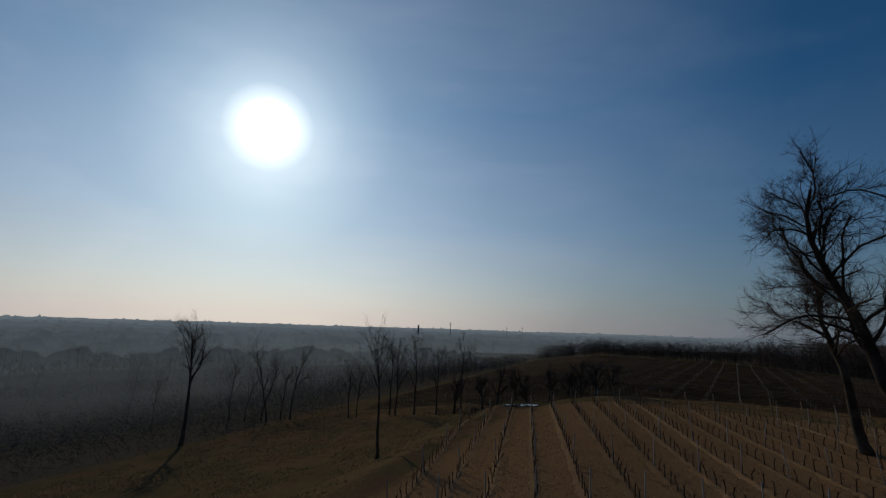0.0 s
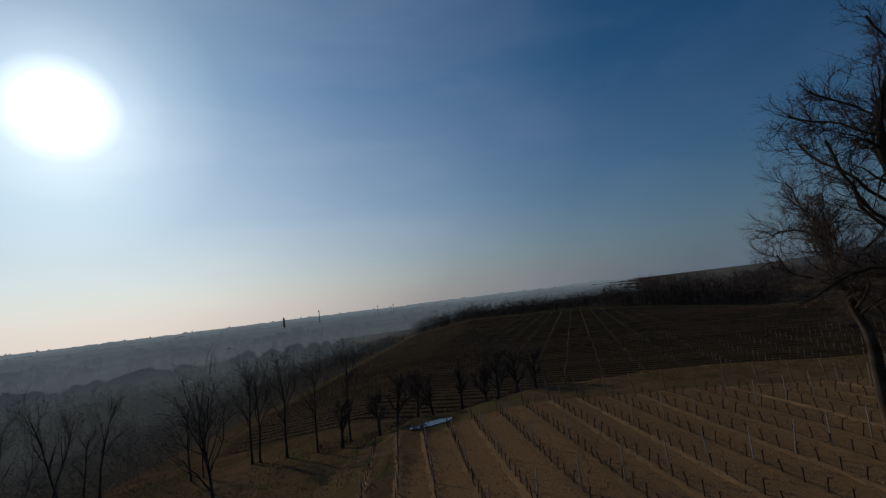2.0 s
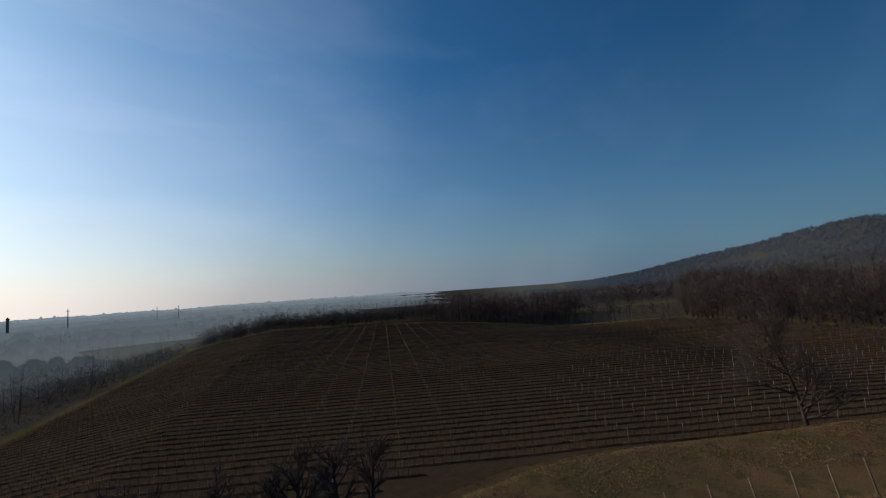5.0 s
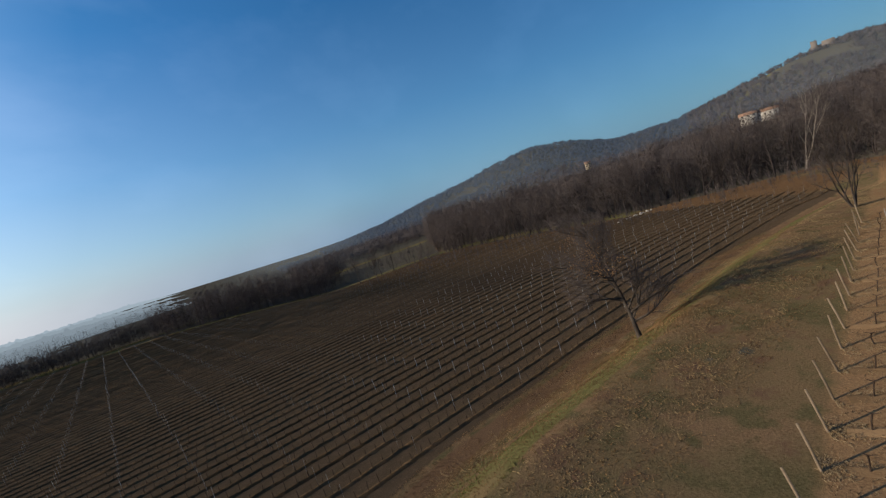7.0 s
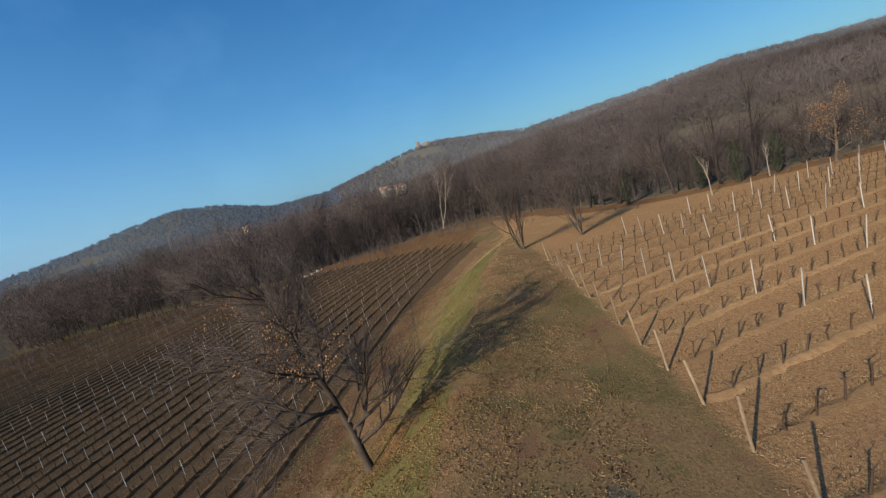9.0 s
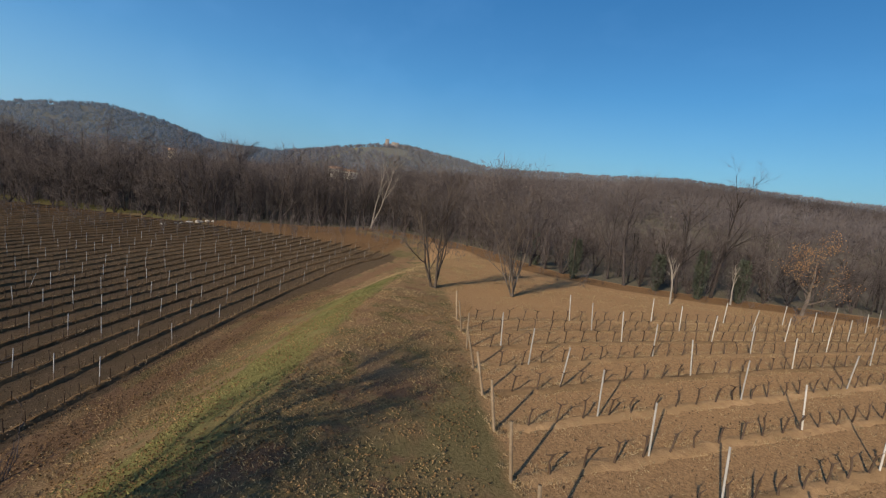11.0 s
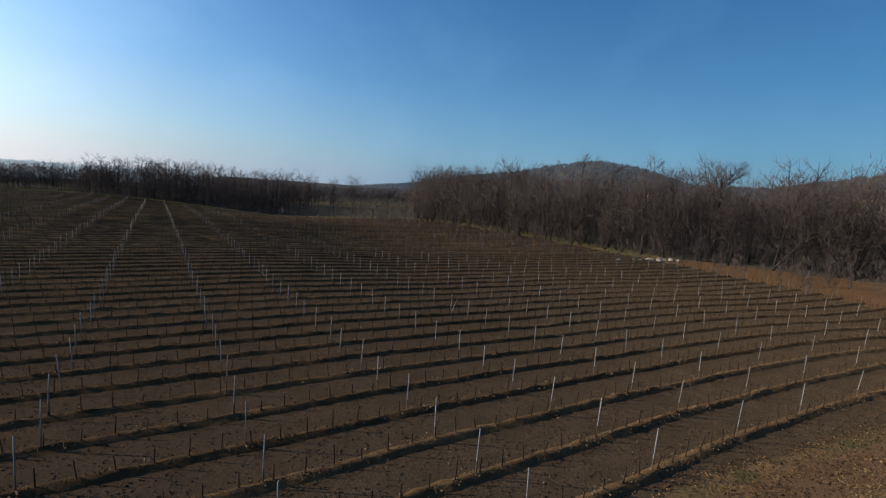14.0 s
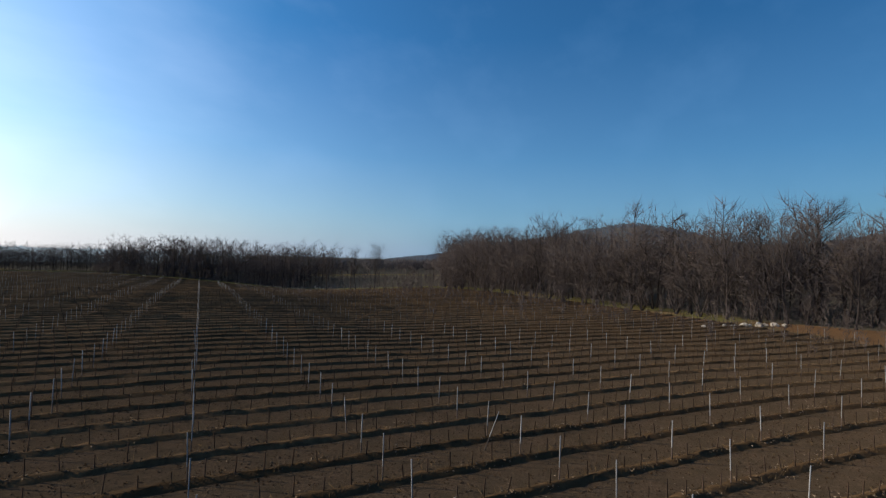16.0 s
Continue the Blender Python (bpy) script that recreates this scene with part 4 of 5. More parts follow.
# trees of the western slope and the plain
for _ in range(2800):
    az, r = radians(rng.uniform(-75, 58)), 95 + 700 * rng.uniform(0, 1) ** 1.3
    x, y = 20 + r * math.sin(az), 10 + r * math.cos(az)
    u, v = uv_of(x, y)
    if u_left(v) - 14 < u < u_right(v) + 12 and v < 330:
        continue
    if v > 330 and u > -190 and v < 390:
        continue
    if west_of(x, y) < 45 and v < 120:
        continue
    if noise.noise(Vector((x * 0.013, y * 0.013, 3.7))) < -0.08:
        continue
    if free_spot(x, y, 4.5):
        light_tree(wood_hp, twig_hp, rng, x, y, rng.uniform(8, 16), 7, 7)
# hedge of small trees along the lower field's far end
hedge, hedge_spots = np.random.default_rng(412), []
for n_ in range(1500):
    u, v = hedge.uniform(max(u_left(322), -176) - 6, 0), 323 + hedge.exponential(5)
    x, y = 0.804 * u + 0.595 * v, -0.595 * u + 0.804 * v
    if v < 352 and free_spot(x, y, 1.9):
        hedge_spots.append((x, y))
        light_tree(wood_hp, twig_hp, hedge, x, y, hedge.uniform(7.5, 12.5) + 3.5 * smooth(-70, 0, u) + 3 * noise.noise(Vector((u * 0.07, 0, 2))), 9, 9)
twig_cloud(hedge_spots[:620], 85, 504, "hedge_twigs", "dark leafless twigs of the hedge at the field's end", (8, 14.5), 0.11)
tagged(wood_hp.ob("far_wood_trunks", M_WOODBARK), "trunks and limbs of the leafless woods", "woods", kind="stuff")
tagged(twig_hp.ob("far_wood_twigs", M_TWIG), "grey-brown twigs of the leafless woods", "woods", kind="stuff")

# canopy of the wooded hills
HOUSES = [(109.6, 400, 16, 8, 5), (108.3, 392, 11, 7, 4.5), (91.8, 560, 12, 9, 7), (133.2, 640, 16, 9, 6), (131.9, 630, 14, 8, 4)]


def clearing(x, y):
    """Treeless: meadows high on the hill; wedges cleared for the camera's view of houses."""
    az, r = math.degrees(math.atan2(x - 14, y - 19)), math.hypot(x - 14, y - 19)
    if any(abs(az - a) * r < 1100 and hr - 150 < r < hr + 12 for a, hr, *_ in HOUSES):
        return True
    return noise.noise(Vector((x * 0.006, y * 0.006, 9.1))) > 0.42 and r > 500


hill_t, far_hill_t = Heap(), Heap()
for _ in range(60000):
    az, r = rng.uniform(50, 200), 230 * (1700 / 230) ** rng.uniform(0, 1)
    x, y = 24 + r * math.sin(radians(az)), 12 + r * math.cos(radians(az))
    w = in_woods(x, y)
    if 0 < w < 60 or (w <= 0 and (r < 330 or math.hypot(x - 330, y - 165) < 60)):
        continue
    if not free_spot(x, y, 3.4 + r * 0.004):
        continue
    z, tall = h1(x, y), rng.uniform(8, 15)
    if clearing(x, y):
        continue
    for _ in range(15):
        dx, dy = rng.normal(0, 1.9, 2)
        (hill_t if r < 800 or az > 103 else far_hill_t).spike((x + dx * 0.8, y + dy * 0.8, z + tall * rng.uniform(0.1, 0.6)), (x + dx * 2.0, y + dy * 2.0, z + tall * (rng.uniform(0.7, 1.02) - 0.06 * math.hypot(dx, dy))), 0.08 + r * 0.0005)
    if len(hill_t.sp) + len(far_hill_t.sp) > 260000:
        break
plain_t = Heap()
for n_ in range(20000):
    az, r = radians(rng.uniform(-80, 74)), 95 + 250 * rng.uniform(0, 1) ** 1.2
    x, y = 20 + r * math.sin(az), 10 + r * math.cos(az)
    if n_ % 3 == 0:
        x, y = rng.uniform(-150, -35), rng.uniform(-10, 110)
        r = math.hypot(x - 20, y - 10)
    u, v = uv_of(x, y)
    if (u_left(v) - 4 < u < u_right(v) + 14 and toe_of(u) < v < 335) or in_woods(x, y) > 0 or (west_of(x, y) < 44 + 9 * math.sin(y * 0.09) and v < 130) or math.hypot(x - 262, y - 150) < 46 or math.hypot(x - 330, y - 165) < 40:
        continue
    if r > 180 and noise.noise(Vector((x * 0.012, y * 0.012, 3.7))) < -0.22:
        continue
    if free_spot(x, y, 2.2):
        z, tall = h1(x, y), rng.uniform(3.5, 8.5) + 2.5 * noise.noise(Vector((x * 0.03, y * 0.03, 1.0)))
        for _ in range(24 if r < 200 else 12):
            s, a = rng.uniform(0.05, 0.95), rng.uniform(0, 6.283)
            p = np.array([x, y, z + tall * s]) + rng.normal(0, 1, 3) * (0.15 * tall, 0.15 * tall, 0.05 * tall)
            ln = (0.5 + 0.17 * tall) * (1.0 if r < 200 else 1.5)
            plain_t.spike(p, p + np.array([math.cos(a) * rng.uniform(0.2, 0.9), math.sin(a) * rng.uniform(0.2, 0.9), rng.uniform(0.0, 1.0)]) * ln, 0.012 + r * (0.00022 if r < 200 else 0.0006))
tagged(plain_t.ob("valley_woods", M_COPSE), "leafless copses and hedges across the valley", "woods", kind="stuff")
tagged(hill_t.ob("hill_woods", M_HILL), "leafless brown woods covering the hills", "woods", kind="stuff")


# ---- distance: lines of trees on the plain, haze put in as glow ----
# distance haze is put into the material as bluish emission
def haze_glow_material(name, colour, strength, base=(0.06, 0.065, 0.07)):
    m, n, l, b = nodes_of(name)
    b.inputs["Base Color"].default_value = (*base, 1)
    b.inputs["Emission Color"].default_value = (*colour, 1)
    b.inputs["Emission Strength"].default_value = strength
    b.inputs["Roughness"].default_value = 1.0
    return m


# blue emission and a bluish base tint paint the haze onto these woods
tagged(far_hill_t.ob("backdrop", haze_glow_material("haze_glow_hill_woods", (0.42, 0.62, 0.92), 0.025, (0.028, 0.03, 0.034))), "woods on the far hills, haze painted as blue glow", "backdrop", kind="structure")


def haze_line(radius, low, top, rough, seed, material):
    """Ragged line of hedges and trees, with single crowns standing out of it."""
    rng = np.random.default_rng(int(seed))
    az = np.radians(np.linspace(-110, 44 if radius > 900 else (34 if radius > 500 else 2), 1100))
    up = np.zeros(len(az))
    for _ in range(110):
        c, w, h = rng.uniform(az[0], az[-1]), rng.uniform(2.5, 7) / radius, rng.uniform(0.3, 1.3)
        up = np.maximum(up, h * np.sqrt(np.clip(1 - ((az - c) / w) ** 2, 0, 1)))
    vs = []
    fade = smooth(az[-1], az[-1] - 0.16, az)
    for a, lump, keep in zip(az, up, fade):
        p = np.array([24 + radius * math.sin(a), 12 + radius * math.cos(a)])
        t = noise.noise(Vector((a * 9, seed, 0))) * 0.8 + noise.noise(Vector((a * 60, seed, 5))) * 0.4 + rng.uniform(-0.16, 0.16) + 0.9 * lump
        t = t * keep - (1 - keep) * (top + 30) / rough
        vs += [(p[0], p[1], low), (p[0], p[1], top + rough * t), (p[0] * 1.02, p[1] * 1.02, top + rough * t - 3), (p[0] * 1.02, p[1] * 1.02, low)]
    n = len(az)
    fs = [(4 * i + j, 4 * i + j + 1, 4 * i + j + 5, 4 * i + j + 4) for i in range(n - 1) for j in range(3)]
    return tagged(mesh_object("backdrop", vs, fs, material, smooth_shade=False), "line of far trees on the plain, haze painted as blue-grey glow", "backdrop", kind="structure")


# glow grows with distance to imitate thickening haze
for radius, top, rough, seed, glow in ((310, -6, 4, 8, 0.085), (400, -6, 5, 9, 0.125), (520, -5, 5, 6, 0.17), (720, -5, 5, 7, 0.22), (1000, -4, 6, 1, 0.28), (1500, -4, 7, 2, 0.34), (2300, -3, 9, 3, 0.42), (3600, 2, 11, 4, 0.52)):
    haze_line(radius, -34, top, rough, seed, haze_glow_material("haze_glow_trees", (0.82, 1.0, 1.14), 0.72 * glow))


# ---- haze over valley and hills: added translucent sheets stand in for it ----
def haze_sheet_material():
    m, n, l, b = nodes_of("translucent_haze")
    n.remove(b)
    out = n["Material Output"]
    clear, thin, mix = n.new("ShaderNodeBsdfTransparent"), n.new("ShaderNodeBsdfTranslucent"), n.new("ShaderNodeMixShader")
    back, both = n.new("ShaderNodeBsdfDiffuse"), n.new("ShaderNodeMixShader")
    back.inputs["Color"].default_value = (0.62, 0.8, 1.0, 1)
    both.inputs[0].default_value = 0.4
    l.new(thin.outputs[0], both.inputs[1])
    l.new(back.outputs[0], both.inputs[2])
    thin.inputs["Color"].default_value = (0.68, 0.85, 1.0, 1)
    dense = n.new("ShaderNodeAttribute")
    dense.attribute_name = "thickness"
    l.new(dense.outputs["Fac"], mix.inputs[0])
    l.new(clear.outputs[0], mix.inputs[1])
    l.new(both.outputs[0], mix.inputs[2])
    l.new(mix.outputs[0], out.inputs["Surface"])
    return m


def haze_sheet(radius, az0, az1, most, top, material):
    """Translucent upright sheet imitating haze; opacity fades upwards, at the foot and towards ends."""
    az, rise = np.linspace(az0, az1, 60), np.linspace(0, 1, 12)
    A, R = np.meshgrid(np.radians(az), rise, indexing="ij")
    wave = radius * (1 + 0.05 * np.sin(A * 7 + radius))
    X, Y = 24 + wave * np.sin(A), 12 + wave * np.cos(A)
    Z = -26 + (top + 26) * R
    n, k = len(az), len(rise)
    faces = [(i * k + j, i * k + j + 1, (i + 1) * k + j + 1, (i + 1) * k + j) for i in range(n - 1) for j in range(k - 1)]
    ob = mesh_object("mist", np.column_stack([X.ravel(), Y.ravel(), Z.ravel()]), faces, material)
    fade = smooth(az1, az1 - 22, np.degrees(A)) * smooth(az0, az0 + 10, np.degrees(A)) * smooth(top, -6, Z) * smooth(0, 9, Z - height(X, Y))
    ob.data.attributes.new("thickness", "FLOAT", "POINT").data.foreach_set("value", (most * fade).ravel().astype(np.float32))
    return tagged(ob, "upright translucent sheet standing in for haze", "mist", "mist banks in the valley", "stuff")


M_HAZE_SHEET = haze_sheet_material()
# five sheets over the valley, the last one before the eastern hills
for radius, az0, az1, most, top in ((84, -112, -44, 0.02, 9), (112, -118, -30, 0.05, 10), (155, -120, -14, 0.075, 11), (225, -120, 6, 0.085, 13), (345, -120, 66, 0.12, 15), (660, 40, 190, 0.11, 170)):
    haze_sheet(radius, az0, az1, most, top, M_HAZE_SHEET)


# ---- grass, leaves and stones on the ground ----
def blades(name, x, y, tall, r, material, label, lean=0.5, seed=1):
    rng = np.random.default_rng(seed)
    n = len(x)
    z = height(x, y) - 0.02
    t = tall * rng.uniform(0.5, 1.3, n)
    hp = Heap()
    hp.sp = np.column_stack([x, y, z, x + rng.normal(0, lean, n) * t, y + rng.normal(0, lean, n) * t, z + t, r * rng.uniform(0.6, 1.3, n)]).tolist()
    return tagged(hp.ob(name, material), label, "grass", kind="stuff")


def bits(name, x, y, size, material, label, category, seed=1, up=0.05):
    """Small flat pieces lying about: fallen leaves, clods or stones."""
    rng = np.random.default_rng(seed)
    n = len(x)
    z = height(x, y) + up
    a, s = rng.uniform(0, 6.283, n), size * rng.uniform(0.5, 1.4, n)
    hp = Heap()
    hp.sp = np.column_stack([x, y, z, x + np.cos(a) * s, y + np.sin(a) * s, z + s * rng.normal(0.1, 0.25, n), s * 0.5]).tolist()
    return tagged(hp.ob(name, material), label, category, kind="stuff")


def clumped(x, y, scale, level, seed):
    keep = np.array([noise.noise(Vector((a * scale, b * scale, seed))) + 0.5 * noise.noise(Vector((a * scale * 4, b * scale * 4, seed))) for a, b in zip(x, y)])
    return keep > level


rng = np.random.default_rng(91)
u = rng.uniform(-22, 78, 70000)
v = toe_of(u) + rng.uniform(-17, 1.5, len(u))
x, y = xy_of(u, v)
pick = clumped(x, y, 0.25, -0.05, 2.0)
green_part = (v > toe_of(u) - 10.5) & (v < toe_of(u) - 2) & (u < 62)
blades("bank_grass", x[pick & green_part], y[pick & green_part], 0.11, 0.035, M_GREEN, "short green winter grass on the bank", 0.7, 3)
rest = pick & ~green_part
blades("headland_grass", x[rest], y[rest], 0.10, 0.03, M_GRASS, "short dry grass on the headland", 0.8, 4)
# dry grass on the strips under the old vines
xs, ys = [], []
for k in range(-16, 13):
    a1 = v1_end(k)
    n = 9000 if k > -6 else 4500
    a = a1 - 56 * rng.uniform(0, 1, n) ** 1.4
    b = 18.05 + 2.6 * k + np.where(rng.random(n) < 0.8, 0.1 + rng.normal(0, 0.33, n), rng.uniform(-1.3, 1.3, n))
    xs.append(b * B_DIR[0] + a * A_DIR[0])
    ys.append(b * B_DIR[1] + a * A_DIR[1])
xs, ys = np.concatenate(xs), np.concatenate(ys)
pick = clumped(xs, ys, 0.5, -0.1, 5.0)
blades("strip_grass", xs[pick], ys[pick], 0.11, 0.017, M_PALE_GRASS, "rank dry grass under the old vines", 0.7, 6)
q, y = rng.uniform(-1, 46, 34000), rng.uniform(-26, 62, 34000)
x = -31.9 - (q - 0.393 * (y - 3.0)) / 0.92
pick = clumped(x, y, 0.16, -0.15, 13.0)
blades("slope_grass", x[pick], y[pick], 0.2, 0.04, M_GRASS, "rough grass on the western slope", 0.6, 14)
x, y = rng.uniform(26, 104, 40000), rng.uniform(-58, 4, 40000)
uu, vv = uv_of(x, y)
wd = np.array([in_woods(a, b) for a, b in zip(x, y)])
pick = (wd < -6) & (wd > -30) & (beyond_end(x, y) > -40) & (uu < 100) & (vv < toe_of(uu)) & clumped(x, y, 0.2, -0.1, 21.0)
blades("meadow_grass", x[pick], y[pick], 0.15, 0.035, M_GRASS, "rough dry grass in front of the wood", 0.7, 22)
# fallen leaves round the oak, along the track at the foot of the bank and under the wood's edge
r, a = np.abs(rng.normal(0, 7.5, 22000)), rng.uniform(0, 6.283, 22000)
lx, ly = 35.5 + r * np.cos(a), 15.0 + r * np.sin(a)
u = rng.uniform(-24, 70, 26000)
v = toe_of(u) + rng.uniform(-2.2, 3.6, len(u))
tx, ty = xy_of(u, v)
u = rng.uniform(-14, 50, 34000)
hx, hy = xy_of(u, toe_of(u) - rng.uniform(1, 18, len(u)))
lx, ly = np.concatenate([lx, tx, hx]), np.concatenate([ly, ty, hy])
pick = clumped(lx, ly, 0.45, -0.3, 7.0)
bits("fallen_leaves", lx[pick], ly[pick], 0.055, M_LITTER, "brown oak leaves lying on the grass", "leaves", 8)
# crumbly soil: low clods between the rows
u, v = rng.uniform(8, 114, 62000), 41 + 60 * rng.uniform(0, 1, 62000) ** 1.3
sx, sy = xy_of(u, v)
blades("soil_clods", sx, sy, 0.075, 0.05, M_SOIL, "crumbly brown soil between the young vines", 0.3, 15)
a, b = rng.uniform(-60, 26, 52000), rng.uniform(-26, 50, 52000)
sx, sy = b * B_DIR[0] + a * A_DIR[0], b * B_DIR[1] + a * A_DIR[1]
inside = (beyond_end(sx, sy) < 0) & (west_of(sx, sy) < 2)
blades("earth_clods", sx[inside], sy[inside], 0.085, 0.045, M_BROWN, "crumbly brown earth between the old vines", 0.3, 16)
# pale clods and stones between the young vines
u, v = rng.uniform(10, 112, 16000), 41 + 62 * rng.uniform(0, 1, 16000) ** 1.5
sx, sy = xy_of(u, v)
pick = clumped(sx, sy, 0.3, 0.0, 9.0)
bits("clods", sx[pick], sy[pick], 0.06, M_CLOD, "pale clods and stones on the vineyard soil", "stones", 10, 0.02)
rows_u, rows_i = rng.uniform(15, 112, 20000), (15 * rng.uniform(0, 1, 20000) ** 1.2).astype(int)
sx, sy = xy_of(rows_u, v2_row(rows_i, rows_u) + rng.normal(0, 0.22, 20000))
pick = clumped(sx, sy, 0.7, -0.1, 17.0)
bits("ridge_stones", sx[pick], sy[pick], 0.07, M_CLOD, "pale stones and straw along the vine ridges", "stones", 18, 0.2)
u, v = rng.uniform(10, 112, 22000), 41 + 50 * rng.uniform(0, 1, 22000) ** 1.5
sx, sy = xy_of(u, v)
pick = clumped(sx, sy, 0.2, 0.05, 11.0)
blades("weeds", sx[pick], sy[pick], 0.10, 0.025, M_WEED, "low dry weeds between the young vines", 0.9, 12)


# ---- puddle, boulders, stone wall, stake ----
def puddle(cx, cy, z, a, b, yaw):
    rng = np.random.default_rng(3)
    hp, n = Heap(), 40
    rim = []
    for i in range(n):
        t = 2 * math.pi * i / n
        w = 1 + 0.25 * noise.noise(Vector((math.cos(t) * 1.7, math.sin(t) * 1.7, 4)))
        px, py = a * w * math.cos(t), b * w * math.sin(t)
        rim.append((cx + px * math.cos(yaw) - py * math.sin(yaw), cy + px * math.sin(yaw) + py * math.cos(yaw), z))
    hp.add(rim + [(cx, cy, z)], [(i, (i + 1) % n, n) for i in range(n)])
    return tagged(hp.ob("puddle", M_WATER), "shallow still rain puddle at the head of the rows", "puddle", kind="structure")


puddle(-17.2, 30.9, 3.83, 2.7, 0.9, 0.2)


def boulder(seed, x, y, size):
    bm = bmesh.new()
    bmesh.ops.create_icosphere(bm, subdivisions=3, radius=0.5)
    for vert in bm.verts:
        c = vert.co
        s = 1 + 0.5 * noise.noise(c * 2.1 + Vector((seed * 3.7, 0, 0))) + 0.18 * noise.noise(c * 6 + Vector((0, seed, 0)))
        vert.co = Vector((c.x * 1.35 * s, c.y * s, c.z * 0.8 * s)) * size
    me = bpy.data.meshes.new("boulder")
    bm.to_mesh(me)
    bm.free()
    me.materials.append(M_ROCK)
    ob = new("boulder", me)
    ob.matrix_world = pose(x, y, h1(x, y) + 0.25 * size, 0, 0, seed * 47)
    return tagged(ob, "pale weathered limestone boulder at the wood's edge", "boulder", "boulders by the wood")


for n_, (s, size) in enumerate([(0, 1.5), (2.1, 1.1), (3.6, 1.7), (5.7, 0.9), (7.0, 1.3), (9.4, 1.0), (11.3, 0.8), (-2.2, 1.0), (16.0, 0.8)]):
    boulder(n_ + 1, 149.6 - 0.42 * s + 0.5 * math.sin(n_ * 2.3), -0.2 + 0.6 * s, 0.6 * size)


def stone_wall(x, y, yaw, wide, tall, thick):
    """Rough wall of coursed stones on a core."""
    rng = np.random.default_rng(8)
    root = new("stone_wall")
    core = Heap()
    core.box((0, 0, -0.3), wide, thick - 0.08, tall + 0.25)
    core.ob("core", M_STONE, root)
    shapes = []
    for i in range(6):
        bm = bmesh.new()
        bmesh.ops.create_cube(bm, size=1.0)
        for vert in bm.verts:
            vert.co += Vector(rng.uniform(-0.06, 0.06, 3).tolist())
        me = bpy.data.meshes.new("stone")
        bm.to_mesh(me)
        bm.free()
        me.materials.append(M_STONE)
        shapes.append(me)
    z = 0.0
    while z < tall:
        hgt, px = rng.uniform(0.24, 0.36), -wide / 2
        while px < wide / 2 - 0.1:
            ln = min(rng.uniform(0.3, 0.65), wide / 2 - px)
            st = new("stone", shapes[int(rng.integers(0, 6))])
            st.parent = root
            st.matrix_local = Matrix.Translation((px + ln / 2, 0, z + hgt / 2)) @ Matrix.Diagonal((ln * 0.95, thick * rng.uniform(0.98, 1.05), hgt * 0.93, 1))
            px += ln
        z += hgt
    root.matrix_world = pose(x, y, h1(x, y), 0, 0, yaw)
    return tagged(root, "tall rough wall of pale plastered stone behind the trees", "wall")


stone_wall(5.3, -4.1, -44, 3.4, 5.4, 0.6)
# one trellis post has been knocked over sideways
copy_thing(post, Matrix.Translation((85.4, 20.8, h1(85.4, 20.8) + 0.1)) @ Matrix.Rotation(radians(19), 4, Vector((0.89, 0.45, 0))))


# ---- houses and far landmarks ----
def part_box(name, root, c, sx, sy, sz, material, label=""):
    hp = Heap()
    hp.box(c, sx, sy, sz)
    return hp.ob(name, material, root, label)


def house(name, x, y, z, wide, deep, tall, yaw, wall, roof, label, storeys=1):
    root = new(name)
    part_box("wall", root, (0, 0, -3), wide, deep, tall + 3, wall)
    hp = Heap()
    e, rise = 0.5, deep * 0.24
    a, b = wide / 2 + e, deep / 2 + e
    hp.add([(-a, -b, tall), (a, -b, tall), (a, b, tall), (-a, b, tall), (-a, 0, tall + rise), (a, 0, tall + rise), (-a, -b, tall - 0.25), (a, -b, tall - 0.25), (a, b, tall - 0.25), (-a, b, tall - 0.25)],
           [(0, 1, 5, 4), (2, 3, 4, 5), (3, 0, 4), (1, 2, 5), (6, 7, 1, 0), (7, 8, 2, 1), (8, 9, 3, 2), (9, 6, 0, 3), (9, 8, 7, 6)])
    hp.ob("roof", roof, root, "tiled roof")
    n = max(2, int(wide / 3.2))
    for s in range(storeys):
        for i in range(n):
            wx, wz = -wide / 2 + wide * (i + 0.5) / n, tall * (s + 0.35) / storeys
            for side in (-1, 1):
                w = part_box("window", root, (wx, side * (deep / 2 + 0.02), wz), 0.95, 0.1, 1.3, M_PANE)
                fr = Heap()
                fr.box((wx, side * (deep / 2 + 0.06), wz - 0.12), 1.2, 0.16, 0.1)
                fr.ob("sill", M_ROCK, w)
    part_box("door", root, (wide * 0.12, -deep / 2 - 0.02, -0.1), 1.1, 0.1, 2.1, M_POST_WOOD, "wooden door")
    root.matrix_world = pose(x, y, z, 0, 0, yaw)
    return tagged(root, label, "house")


def far_place(az, r, ox=14, oy=19):
    return ox + r * math.sin(radians(az)), oy + r * math.cos(radians(az))


for az, r, z, wide, deep, tall, wall, label, st in (
        (109.2, 398, 14.5, 11, 8, 5.2, M_WHITE, "white farmhouse among the winter woods", 2),
        (110.9, 400, 14.5, 13, 8, 4.2, M_WHITE, "long white outbuilding beside the farmhouse", 1),
        (91.8, 560, 15, 7, 7, 5.5, M_OCHRE, "small ochre house on the wooded rise", 2),
        (133.2, 640, 0, 16, 9, 6, M_WHITE, "pale house in a clearing on the hill", 2),
        (131.7, 636, 0, 12, 8, 4, M_STONE, "low stone barn beside the hill house", 1)):
    hx, hy = far_place(az, r)
    house("house", hx, hy, max(h1(hx, hy), z) if z else h1(hx, hy) + 1, wide, deep, tall, -az + 180, wall, M_ROOF, label, st)


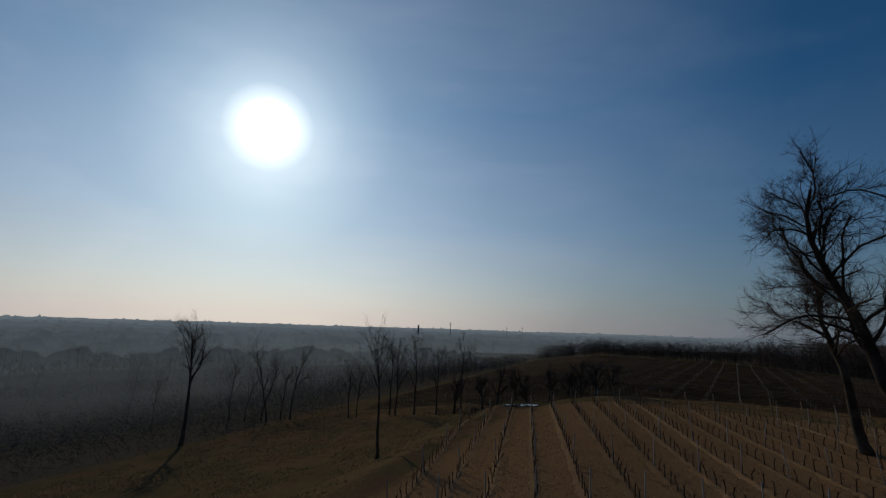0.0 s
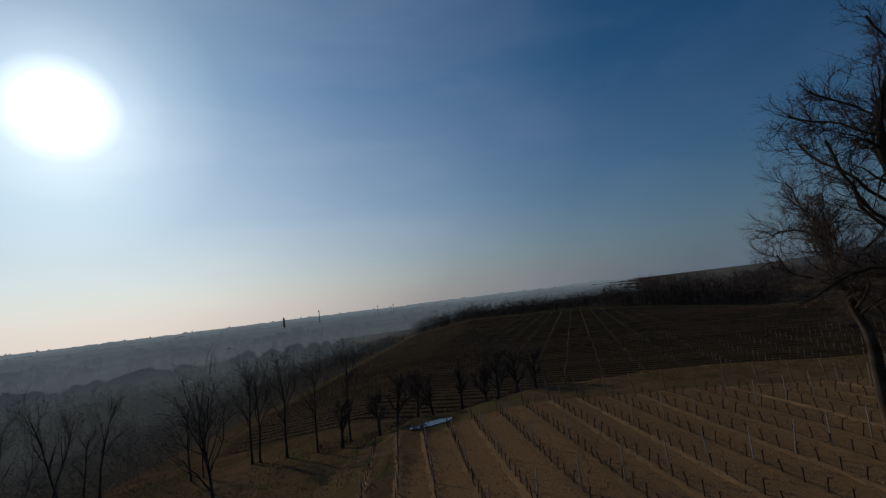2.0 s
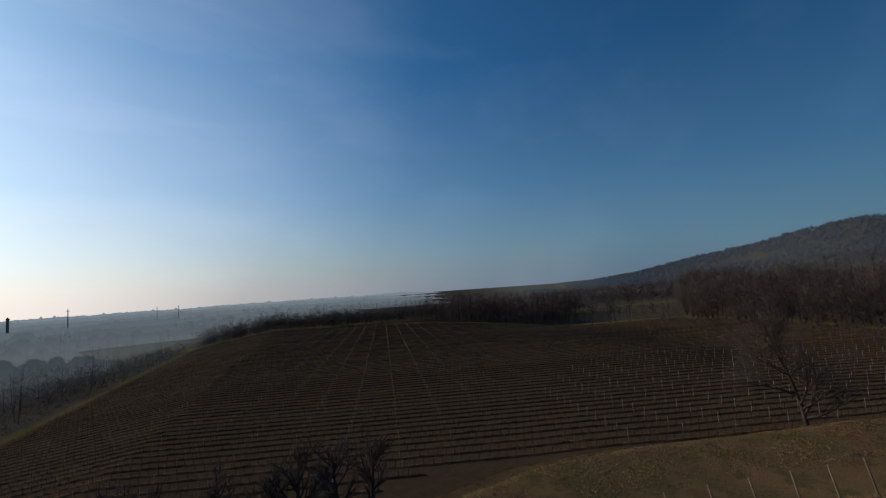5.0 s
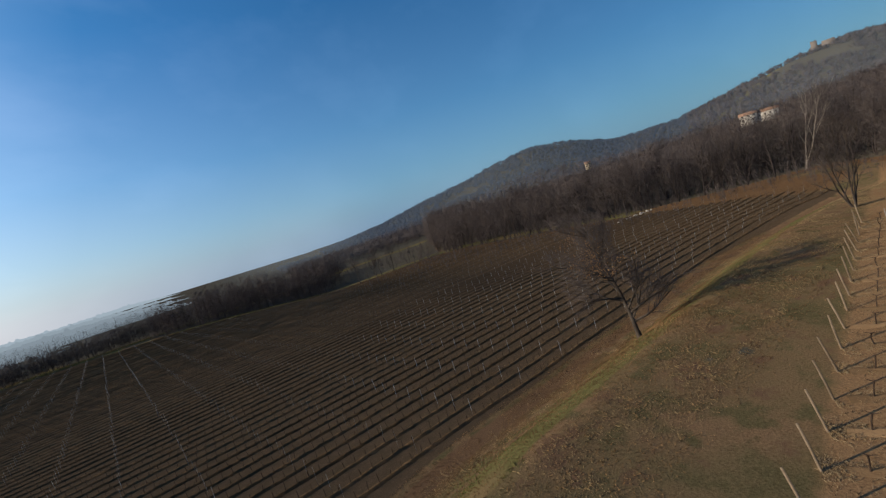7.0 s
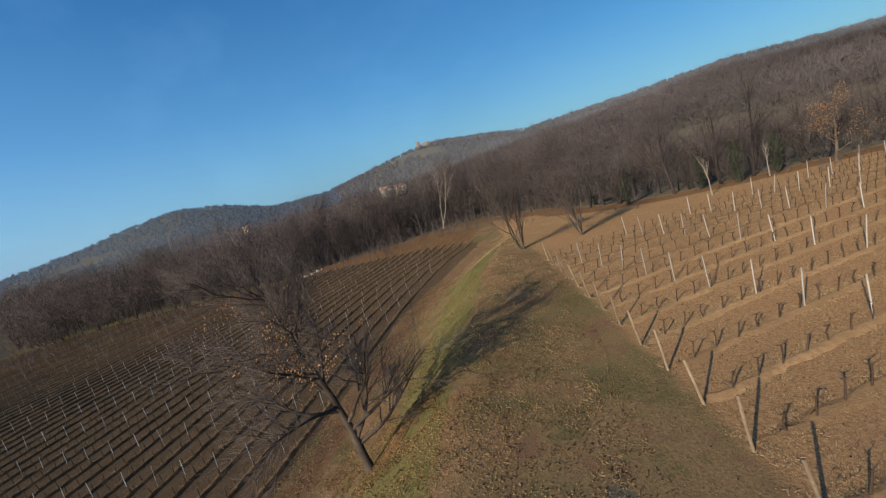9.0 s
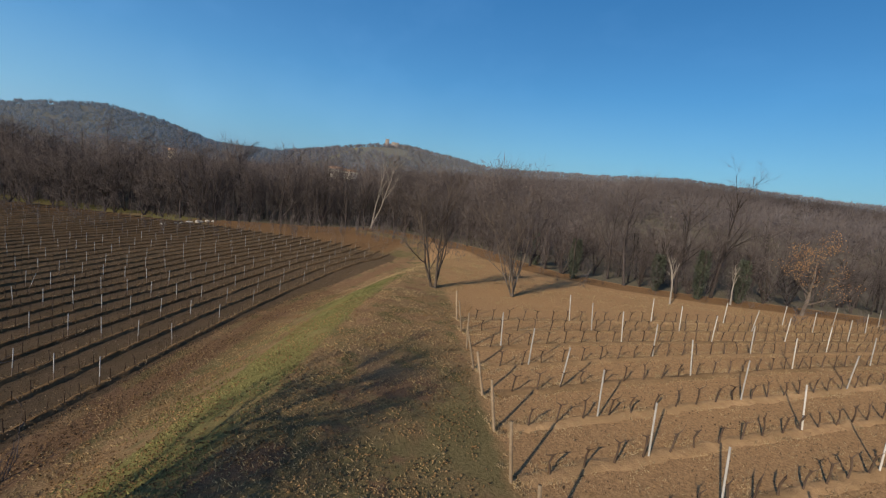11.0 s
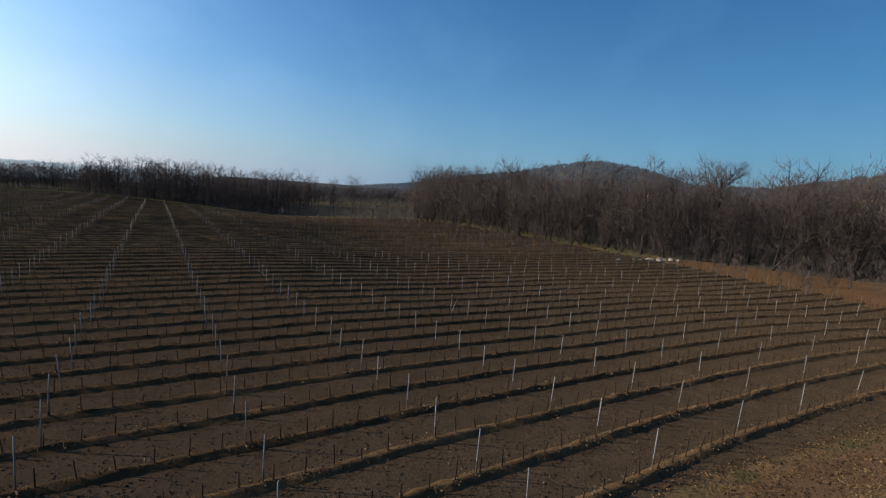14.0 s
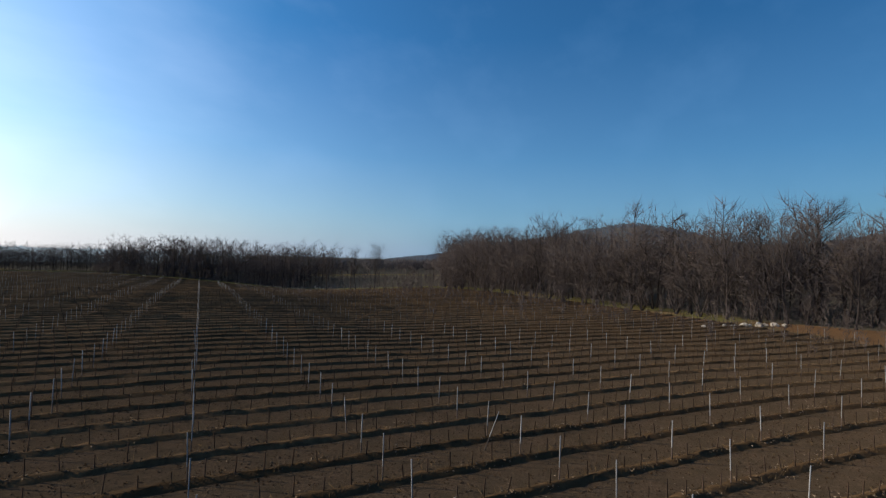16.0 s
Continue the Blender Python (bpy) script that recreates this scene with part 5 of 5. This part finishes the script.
def castle(az, r):
    hx, hy = far_place(az, r)
    z = h1(hx, hy) + 3
    root = new("castle")
    part_box("curtain_wall", root, (-8, 0, -12), 62, 5, 21, M_OLD_STONE)
    part_box("lower_wall", root, (-38, -4, -12), 36, 5, 17, M_OLD_STONE)
    keep = part_box("tower", root, (14, 4, -12), 13, 13, 33, M_OLD_STONE, "square stone tower")
    for i in range(5):
        for side in (-1, 1):
            m = Heap()
            m.box((14 - 5.6 + 2.8 * i, 4 + side * 5.9, 21), 1.5, 1.2, 1.8)
            m.ob("merlon", M_OLD_STONE, keep)
    part_box("hall", root, (-14, 6, -12), 26, 11, 26, M_OLD_STONE)
    for i in range(6):
        part_box("window", root, (-24 + 4 * i, 0.4, 8), 1.2, 0.3, 2.2, M_PANE)
    for i in range(8):
        part_box("opening", root, (-34 + 7 * i, -2.6, 2), 1.3, 0.3, 2.4, M_PANE)
    root.matrix_world = pose(hx, hy, z, 0, 0, -az + 180) @ Matrix.Scale(0.75, 4)
    return tagged(root, "old stone castle with a square tower on the hilltop", "castle")


castle(115.2, 1180)


def church(x, y, top):
    root = new("church_tower")
    part_box("shaft", root, (0, 0, -30), 5, 5, 24 + top, M_SLATE)
    hp = Heap()
    hp.add([(-4, -4, top - 6), (4, -4, top - 6), (4, 4, top - 6), (-4, 4, top - 6), (0, 0, top)], [(0, 1, 4), (1, 2, 4), (2, 3, 4), (3, 0, 4), (3, 2, 1, 0)])
    hp.ob("spire", M_SLATE, root)
    root.matrix_world = pose(x, y, 0)
    return tagged(root, "grey church tower far off on the plain", "tower")


def mast(x, y, top, r):
    hp = Heap()
    hp.tube([(0, 0, -30), (0, 0, top * 0.6), (0, 0, top)], [r, r * 0.8, r * 0.5], 6, True)
    hp.box((0, 0, top * 0.8), 6 * r, r, r)
    ob = tagged(hp.ob("mast", M_SLATE), "slim dark mast on the horizon of the plain", "mast")
    ob.matrix_world = pose(x, y, 0)
    return ob


church(-118, 1440, 21)
mast(-12, 1440, 32, 1.3)
mast(225, 1440, 22, 0.8)
mast(174, 1440, 22, 0.8)
